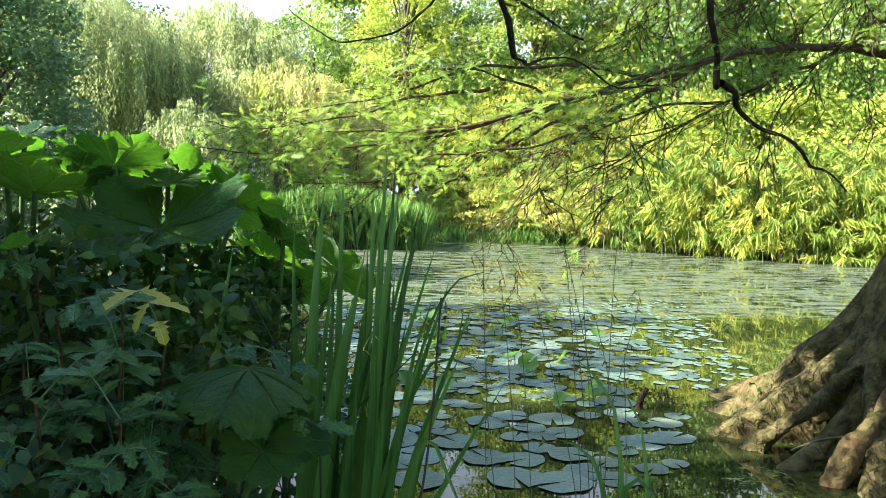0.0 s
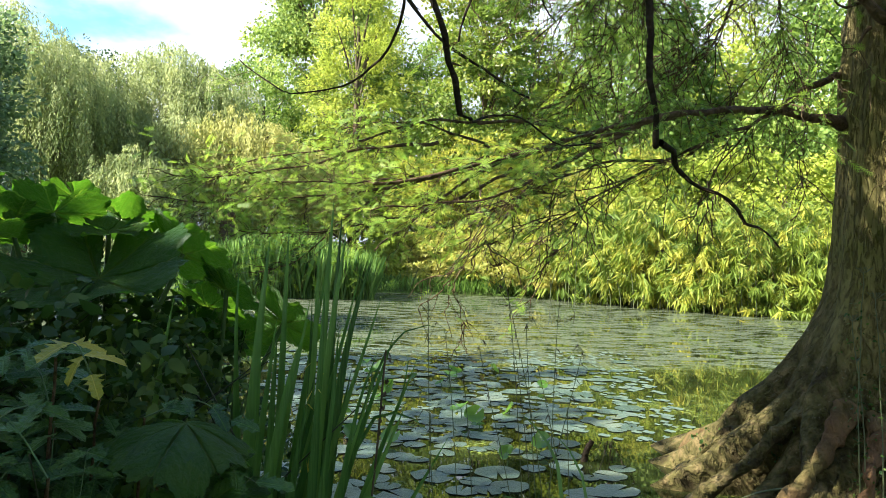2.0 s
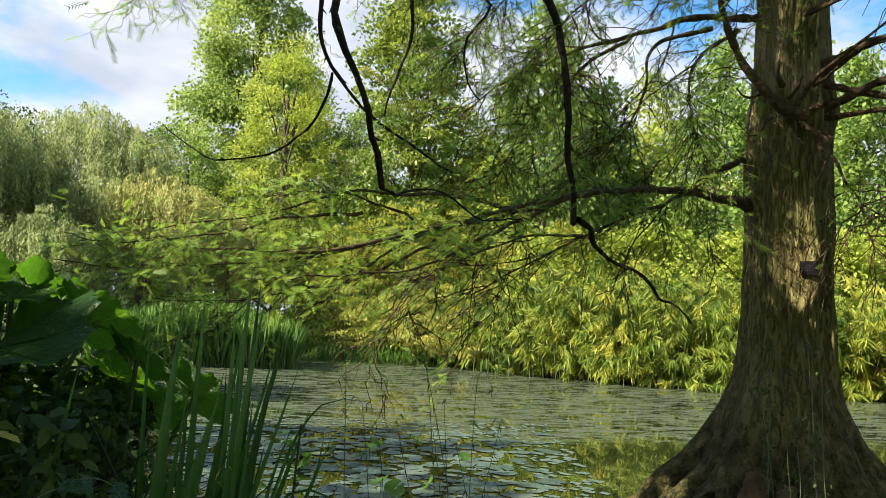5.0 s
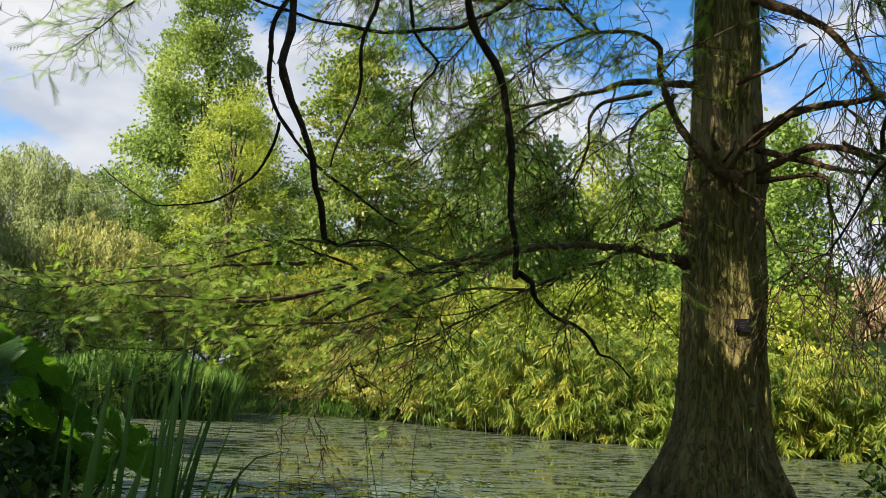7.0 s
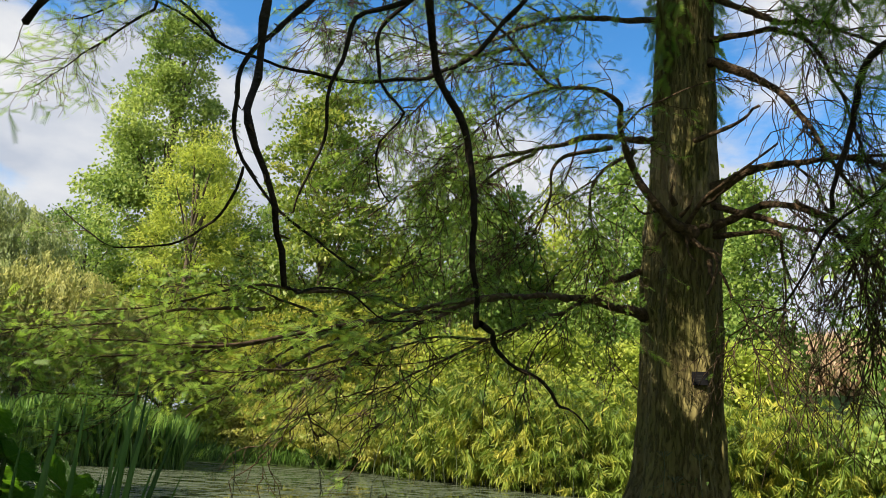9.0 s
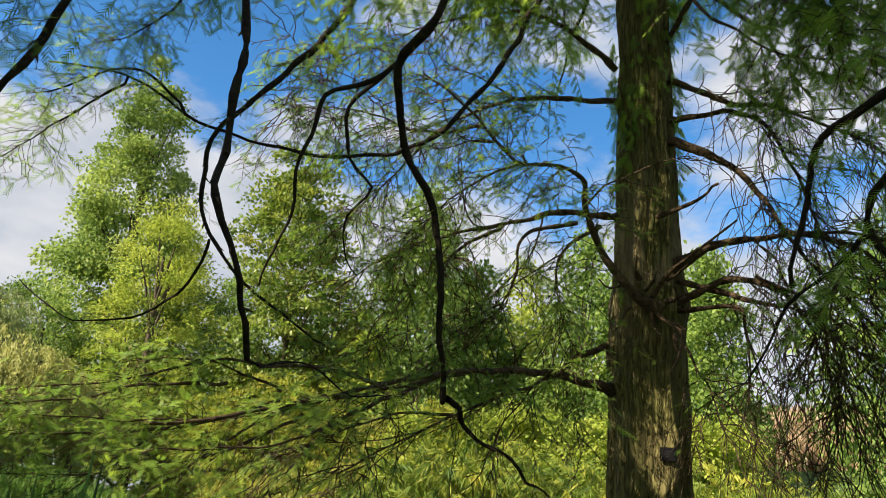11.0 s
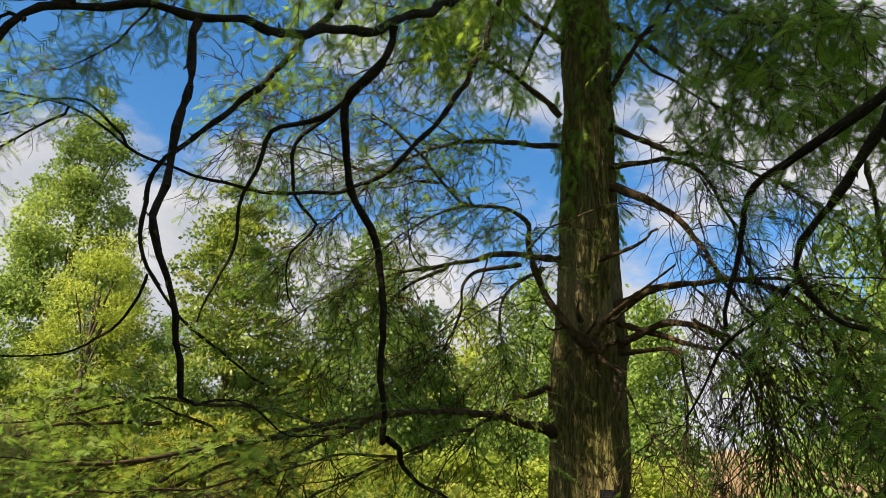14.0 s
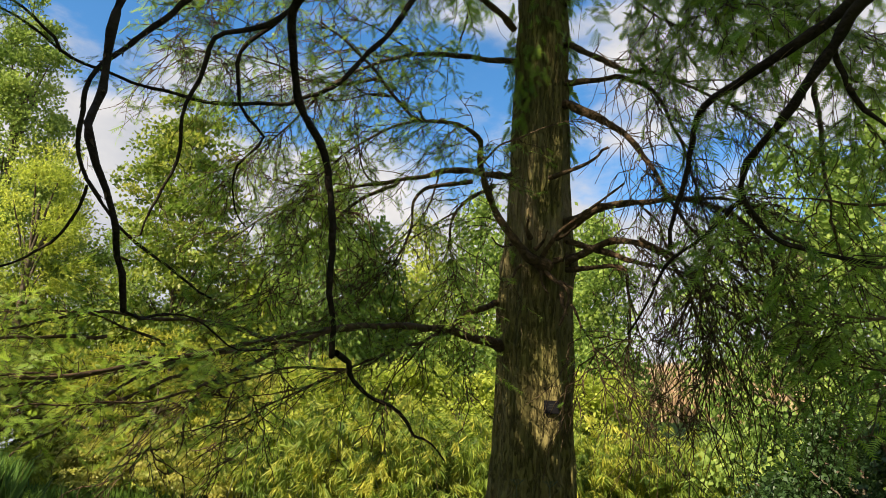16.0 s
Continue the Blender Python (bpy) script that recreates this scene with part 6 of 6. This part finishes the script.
def build_bank_shrubs():
    shapes = [holly_leaflet(k) for k in range(5)]
    yellow = shapes[1].copy()
    yellow.materials[0] = MAT["yellowleaf"]
    brown = shapes[2].copy()
    brown.materials[0] = MAT["brownleaf"]
    spots = [(-0.62, 1.50, 1.38), (-0.72, 1.36, 1.22), (-0.58, 1.62, 1.28), (-0.50, 1.40, 1.12), (-0.64, 1.30, 1.04), (-0.80, 1.60, 1.34), (-0.78, 1.45, 1.12), (-0.55, 1.52, 1.00), (-0.92, 1.75, 1.42), (-0.70, 1.70, 1.20), (-0.46, 1.62, 1.10), (-0.86, 1.50, 0.98), (-0.6, 1.25, 0.92), (-0.72, 1.30, 1.12), (-0.88, 1.62, 1.26), (-0.98, 1.85, 1.36), (-0.56, 1.34, 1.20), (-0.66, 1.20, 1.08), (-0.80, 1.72, 1.10), (-0.52, 1.72, 1.22)]
    for n, (x, y, z) in enumerate(spots):
        t = thing("spiny_shrub", (0, 0, 0), "low evergreen shrub with spiny glossy leaflets", "shrub", "spiny shrubs on the bank")
        bx, by = x - 0.10 + rng.normal(0, 0.05), y + 0.22
        z0 = gz(bx, by) - 0.03
        path = smooth_path([(bx, by, z0), (bx + 0.02, by - 0.04, (z0 + z) / 2), (x, y, z)], 0.06, 0.006)
        piece("stem", mesh_from("stem", *tube(path, np.linspace(0.006, 0.003, len(path)), 5), MAT["twig"], True), t)
        for whorl in range(6):
            o = path[max(1, int(len(path) * (1 - 0.09 * whorl)) - 1)]
            a = whorl * 2.2 + n * 1.3 + rng.normal(0, 0.3)
            out = np.array([math.cos(a), math.sin(a) - 0.35, rng.uniform(0.0, 0.5)])
            ln = rng.uniform(0.13, 0.21)
            tip = o + unit(out) * ln + [0, 0, -0.05]
            mid = o + unit(out) * ln * 0.55 + [0, 0, 0.015]
            rach = smooth_path([o, mid, tip], 0.02)
            stalk = piece("leaf_stalk", mesh_from("leaf_stalk", *tube(rach, np.linspace(0.0022, 0.0012, len(rach)), 4), MAT["stem"], True), t)
            for q, side in ((0.3, 1), (0.3, -1), (0.55, 1), (0.55, -1), (0.8, 1), (0.8, -1), (1.0, 0)):
                c = int(q * (len(rach) - 1))
                fwd = unit(rach[c] - rach[max(0, c - 1)])
                across = unit(np.cross(fwd, [0, 0, 1.0]))
                way = Vector(fwd * (0.55 if side else 1.0) + side * across + rng.normal(0, 0.14, 3))
                up = Vector((rng.normal(0, 0.2), rng.normal(-0.3, 0.2), 1))
                me = shapes[int(rng.integers(0, 5))]
                if n == 0 and whorl == 0 and q > 0.5:
                    me = yellow
                if n in (12, 6) and whorl == 3 and q > 0.7:
                    me = brown
                piece("leaflet", me, stalk, at=frame_to(Vector(rach[c]), up, way, rng.uniform(0.05, 0.085)))
    # the dark tangle of leaves beneath
    n = 15000
    x = rng.uniform(-3.2, -0.32, n)
    y = rng.uniform(0.9, 4.0, n)
    top = 0.55 + 0.55 * np.clip((-x - 0.25) / 0.5, 0, 1) + 0.28 * smoothstep(-0.9, -2.2, x) + 0.06 * np.sin(5 * x) * np.cos(6 * y)
    top *= smoothstep(5.2, 2.6, y) * 0.35 + 0.65
    keep = (np.hypot(x, y) > 1.25) & (y > 0.5 - 0.6 * x)
    x, y, top = x[keep], y[keep], top[keep]
    z = top * (0.45 + 0.55 * rng.random(len(x)) ** 0.5) + 0.1
    pos = np.stack([x, y, z], -1)
    ax = unit(rng.normal(0, 1, pos.shape) + np.array([0, -0.5, -0.25]))
    nrm = unit(rng.normal(0, 0.45, pos.shape) + np.array([0, -0.35, 1]))
    m = 11000
    hi = np.stack([rng.uniform(-1.9, -0.5, m), rng.uniform(1.75, 2.9, m), rng.uniform(0.7, 1.55, m)], -1)
    hi[:, 2] = np.minimum(hi[:, 2], 1.56 - 0.10 * np.abs(hi[:, 0] + 1.2) - 0.5 * np.clip(hi[:, 0] + 0.75, 0, 1) - 0.15 * rng.random(m))
    pos = np.vstack([pos, hi])
    ax = np.vstack([ax, unit(rng.normal(0, 1, hi.shape) + np.array([0, -0.5, -0.35]))])
    nrm = np.vstack([nrm, unit(rng.normal(0, 0.5, hi.shape) + np.array([0, -0.5, 0.9]))])
    tagged(piece("bank_plants", mesh_from("bank_plants", *scatter(*OVAL, pos, ax, nrm, rng.uniform(0.025, 0.062, len(pos))), MAT["ivy"]), None, "dark tangle of small leaves covering the bank", "stuff"), category="undergrowth")
    pile = Pile()
    for _ in range(80):
        x0, y0 = rng.uniform(-2.2, -0.35), rng.uniform(1.3, 3.2)
        h = rng.uniform(0.6, 1.1)
        p = smooth_path([(x0, y0, gz(x0, y0)), (x0 + rng.normal(0, 0.1), y0 - 0.05, gz(x0, y0) + h * 0.6), (x0 + rng.normal(0, 0.2), y0 - 0.1, gz(x0, y0) + h)], 0.12)
        pile.add(tube(p, np.linspace(0.004, 0.0015, len(p)), 4))
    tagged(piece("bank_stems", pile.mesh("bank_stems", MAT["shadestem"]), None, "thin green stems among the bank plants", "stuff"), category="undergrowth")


build_bank_shrubs()


def build_grasses():
    """Fine grass stalks with nodding seed heads that rise in front of the water."""
    for gx, gy, tips in ((0.40, 1.85, [(0.31, 1.98, 1.50), (0.28, 1.98, 1.60), (0.36, 1.97, 1.42), (0.44, 1.95, 1.48), (0.50, 1.94, 1.36), (0.40, 2.0, 1.30), (0.24, 1.98, 1.36), (0.33, 1.95, 1.34), (0.47, 1.95, 1.22)]),
                         (0.24, 1.95, [(0.10, 2.0, 1.54), (0.15, 2.0, 1.40), (0.20, 2.0, 1.30), (0.12, 2.0, 1.18)])):
        t = thing("grass_tuft", (0, 0, 0), "tuft of thin grass stalks with small seed heads", "grass", "grass tufts at the water's edge")
        z0 = gz(gx, gy) - 0.03
        for x, y, z in tips:
            p = smooth_path([(gx + rng.normal(0, 0.05), gy, z0), (gx + (x - gx) * 0.35 + rng.normal(0, 0.03), gy + 0.06, z0 + (z - z0) * 0.55), (x, y, z), (x + 0.04 * rng.choice([-1, 1]), y, z - 0.03)], 0.05)
            st = piece("stalk", mesh_from("stalk", *tube(p, np.linspace(0.0016, 0.0007, len(p)), 4), MAT["straw"]), t)
            k = rng.integers(12, 22)
            base = p[-k // 2:][rng.integers(0, max(1, min(len(p), k // 2)), k)]
            V, F = scatter(*LANCE, base, rng.normal(0, 0.5, (k, 3)) + [0, 0, -0.9], rng.normal(0, 1, (k, 3)), rng.uniform(0.012, 0.03, k))
            piece("seed_head", mesh_from("seed_head", V, F, MAT["seed"]), t, kind="stuff")
    reedy = thing("broad_grass", (0, 0, 0), "arching broad grass blades at the water's edge", "grass")
    for pts, w in (([(0.48, 1.9, 0.3), (0.46, 1.92, 0.95), (0.42, 1.95, 1.12), (0.34, 1.96, 1.20)], 0.016),
                   ([(0.46, 1.8, 0.3), (0.42, 1.8, 0.75), (0.37, 1.82, 0.98), (0.28, 1.85, 1.02)], 0.020),
                   ([(0.42, 1.85, 0.3), (0.44, 1.86, 0.8), (0.49, 1.86, 0.92), (0.56, 1.84, 0.83)], 0.024),
                   ([(0.50, 1.85, 0.3), (0.52, 1.86, 0.75), (0.50, 1.9, 1.05), (0.43, 1.93, 1.15)], 0.014),
                   ([(0.55, 1.85, 0.3), (0.57, 1.86, 0.72), (0.60, 1.86, 0.86), (0.66, 1.86, 0.80)], 0.03)):
        piece("grass_blade", mesh_from("grass_blade", *sword(pts, w, 0.1), MAT["iris"], True), reedy)


build_grasses()


def pad_mesh(seed, cup, mat):
    """A round leaf with a slit to its middle; cup lifts its rim."""
    r = np.random.default_rng(seed)
    n, k = 30, 4
    th = np.linspace(0.12, 2 * math.pi - 0.12, n)
    ph = r.uniform(0, 6.28, 3)
    rim = 1 + 0.05 * np.sin(3 * th + ph[0]) + 0.03 * np.sin(7 * th + ph[1]) + 0.1 * np.cos(th)
    q = np.linspace(0.02, 1, k)
    R = q[:, None] * rim[None]
    z = cup * R ** 2 * (1 + 0.5 * np.sin(2 * th + ph[2])[None]) + 0.010 * q[:, None] * np.sin(5 * th)[None]
    z += 0.010 * np.clip(q[:, None] - 0.8, 0, 1) * 5 * np.sin(4 * th + ph[0])[None] ** 2
    V = np.stack([R * np.cos(th), R * np.sin(th), z], -1).reshape(-1, 3)
    i, j = np.meshgrid(np.arange(k - 1), np.arange(n - 1), indexing="ij")
    F = np.stack([i * n + j, (i + 1) * n + j, (i + 1) * n + j + 1, i * n + j + 1], -1).reshape(-1, 4)
    return mesh_from("lily_pad", V, F, mat, True)


def build_lilies():
    flat = [pad_mesh(k, 0.0, MAT["pad"]) for k in range(6)]
    raised = [pad_mesh(20 + k, 0.28, MAT["lily"]) for k in range(4)]
    placed = []
    tries = 0
    while len(placed) < 300 and tries < 14000:
        tries += 1
        y = 4.2 + 7.2 * rng.random() ** 0.9
        x = rng.uniform(-0.17, 0.31) * y + 0.1
        if shore(np.array([x]), np.array([y]))[0] > -0.25 or (x > 1.45 and y < 6.8 and rng.random() < 0.8):
            continue
        r = 0.07 + 0.12 * rng.random() ** 1.4
        if any((x - a) ** 2 + (y - b) ** 2 < (0.72 * (r + c)) ** 2 for a, b, c in placed):
            continue
        placed.append((x, y, r))
        ob = piece("lily_pad", flat[int(rng.integers(0, 6))], at=pose(x, y, 0.003 + 0.004 * rng.random(), rng.normal(0, 0.8), rng.normal(0, 0.8), rng.uniform(0, 360)) @ Matrix.Diagonal((r, r, r, 1)))
        tagged(ob, "flat grey-green water lily pad floating on the pond", "lily pad", "floating lily pads")
    # the small pads farther out
    pile = Pile()
    for _ in range(900):
        y = rng.uniform(6.5, 12.5)
        x = rng.uniform(-1.7, 3.2) * (0.45 + 0.055 * y) + 0.25
        r = rng.uniform(0.025, 0.07)
        th = np.linspace(0.2, 6.1, 9)
        rim = np.stack([x + r * np.cos(th), y + r * np.sin(th), 0.006 + 0.004 * np.sin(3 * th + x)], -1)
        V = np.vstack([[x, y, 0.004], rim])
        pile.add((V, np.array([(0, k, k + 1) for k in range(1, 9)])))
    tagged(piece("small_pads", pile.mesh("small_pads", MAT["pad"]), None, "scattered small floating lily pads", "stuff"), category="lily pads")
    for i in range(22):
        y = 4.6 + 5.4 * rng.random()
        x = rng.uniform(-0.9, 2.0) * (0.4 + 0.06 * y) + 0.3
        r = rng.uniform(0.06, 0.10)
        h = rng.uniform(0.04, 0.14)
        t = thing("raised_lily_leaf", (x, y, 0), "bright green lily leaf standing up out of the water", "lily leaf", "raised lily leaves")
        lean = Vector((rng.normal(0, 0.5), rng.normal(-0.1, 0.6), 0.75))
        leaf = new("leaf", raised[int(rng.integers(0, 4))])
        leaf.parent = t
        leaf.matrix_basis = frame_to((0, 0, h), lean, (math.cos(i), math.sin(i), 0), r)
        p = smooth_path([(0, 0, -0.3), (0.01, 0.01, h * 0.4), (0, 0, h)], 0.05)
        piece("stalk", mesh_from("stalk", *tube(p, 0.005, 5), MAT["stem"], True), t)


build_lilies()


def build_details():
    # dark name plate on the trunk
    t = thing("tree_label", (3.325, 4.796, 2.09), "small dark name plate fixed to the trunk", "sign")
    t.rotation_euler = (radians(-4), 0, radians(-33.5 - 10))
    bm = bmesh.new()
    bmesh.ops.create_cube(bm, size=1, matrix=Matrix.Diagonal((0.115, 0.006, 0.095, 1)))
    bmesh.ops.bevel(bm, geom=list(bm.edges), offset=0.0015, segments=1, affect="EDGES")
    me = bpy.data.meshes.new("plate")
    bm.to_mesh(me)
    bm.free()
    me.materials.append(MAT["plate"])
    piece("plate", me, t)
    for k, w in enumerate((0.035, 0.05, 0.03)):
        bm = bmesh.new()
        bmesh.ops.create_cube(bm, size=1, matrix=Matrix.Translation((0, -0.0042, 0.018 - 0.017 * k)) @ Matrix.Diagonal((w, 0.001, 0.006, 1)))
        me = bpy.data.meshes.new("print_line")
        bm.to_mesh(me)
        bm.free()
        me.materials.append(MAT["mark"])
        piece("print_line", me, t)
    # stub of wood that stands out of the water, and a bare twig at the foot of the tree
    p = smooth_path([(1.52, 5.9, -0.2), (1.55, 5.9, 0.05), (1.60, 5.9, 0.16)], 0.03)
    tagged(piece("wood_stub", mesh_from("wood_stub", *tube(p, np.linspace(0.035, 0.022, len(p)), 8), MAT["limb"], True), None, "dark broken stick standing out of the water"), category="stick")
    p = smooth_path([(2.2, 4.75, 0.06), (2.35, 4.62, 0.18), (2.5, 4.52, 0.20), (2.72, 4.3, 0.06)], 0.04, 0.008)
    tagged(piece("bare_twig", mesh_from("bare_twig", *tube(p, np.linspace(0.008, 0.004, len(p)), 6), MAT["straw"], True), None, "bare pale twig lying over the roots"), category="twig")


build_details()


def build_herbs():
    """Thin herbs with flat seed umbels before the trunk and seedlings on its roots."""
    for k, tip in enumerate(((2.73, 4.18, 1.40), (2.79, 4.02, 1.54), (2.73, 4.30, 1.54), (2.79, 3.90, 1.30), (2.69, 3.97, 1.14), (2.69, 4.33, 1.26))):
        t = thing("umbel_herb", (0, 0, 0), "thin withered herb with a flat seed umbel before the trunk", "herb", "herbs before the trunk")
        foot = np.array([tip[0] + 0.10 * math.sin(3 * k), tip[1] - 0.12, gz(tip[0], tip[1] - 0.12) - 0.05])
        foot[2] = max(foot[2], -0.3)
        p = smooth_path([foot, (foot + np.array(tip)) / 2 + [0.03 * math.cos(5 * k), 0, 0.05], tip], 0.06, 0.006)
        piece("stem", mesh_from("stem", *tube(p, np.linspace(0.005, 0.0025, len(p)), 5), MAT["straw"], True), t)
        ray = Pile()
        for i in range(14):
            a, r = i * 2.4, 0.05 * math.sqrt((i + 1) / 14)
            e = np.array(tip) + [r * math.cos(a), r * math.sin(a), 0.035 + 0.006 * math.sin(i)]
            ray.add(tube([tip, (np.array(tip) + e) / 2 + [0, 0, -0.004], e], [0.001, 0.001, 0.003], 4))
        piece("umbel", ray.mesh("umbel", MAT["straw"]), t, kind="stuff")
        n = 70
        q = p[rng.integers(len(p) // 4, len(p) - 1, n)] + rng.normal(0, 0.05, (n, 3))
        piece("leaves", mesh_from("leaves", *scatter(*OVAL, q, rng.normal(0, 1, (n, 3)), rng.normal(0, 0.5, (n, 3)) + [0, 0, 1], rng.uniform(0.014, 0.034, n)), MAT["ivy"]), t, kind="stuff")
    for x, y, h in ((2.62, 5.0, 0.35), (2.45, 5.4, 0.3), (2.75, 4.75, 0.45), (3.0, 4.5, 0.55), (3.2, 4.4, 0.5), (3.55, 4.35, 0.6), (3.85, 4.6, 0.6)):
        t = thing("seedling", (0, 0, 0), "small green seedling growing on the roots", "herb", "seedlings on the roots")
        n = 60
        q = np.array([x, y, 0.1]) + np.stack([rng.normal(0, 0.10, n), rng.normal(0, 0.08, n), rng.uniform(0.05, h, n)], -1)
        piece("leaves", mesh_from("leaves", *scatter(*OVAL, q, rng.normal(0, 1, (n, 3)), rng.normal(0, 0.5, (n, 3)) + [0, -0.3, 1], rng.uniform(0.02, 0.05, n)), MAT["ivy"]), t, kind="stuff")
        p = smooth_path([(x, y, -0.1), (x + 0.02, y, h * 0.6), (x - 0.02, y, h + 0.1)], 0.05)
        piece("stem", mesh_from("stem", *tube(p, 0.003, 4), MAT["stem"]), t)

    t = thing("sapling", (0, 0, 0), "low dark leafy sapling beside the trunk", "sapling")
    for tip in ((4.34, 4.74, 1.26), (4.51, 4.72, 1.18), (4.19, 4.74, 1.10), (4.52, 4.58, 1.02)):
        foot = np.array([4.95, 4.85, gz(4.95, 4.85) - 0.05])
        p = smooth_path([foot, (foot + np.array(tip)) / 2 + [0, 0, 0.15], tip], 0.06, 0.01)
        piece("stem", mesh_from("stem", *tube(p, np.linspace(0.012, 0.004, len(p)), 5), MAT["limb"], True), t)
        n = 60
        q = p[rng.integers(len(p) // 3, len(p), n)] + rng.normal(0, 0.07, (n, 3))
        piece("leaves", mesh_from("leaves", *scatter(*OVAL, q, rng.normal(0, 0.6, (n, 3)) + [0, 0, -0.4], rng.normal(0, 0.6, (n, 3)) + [0, 0, 0.7], rng.uniform(0.05, 0.11, n)), MAT["ivy"]), t, kind="stuff")


build_herbs()
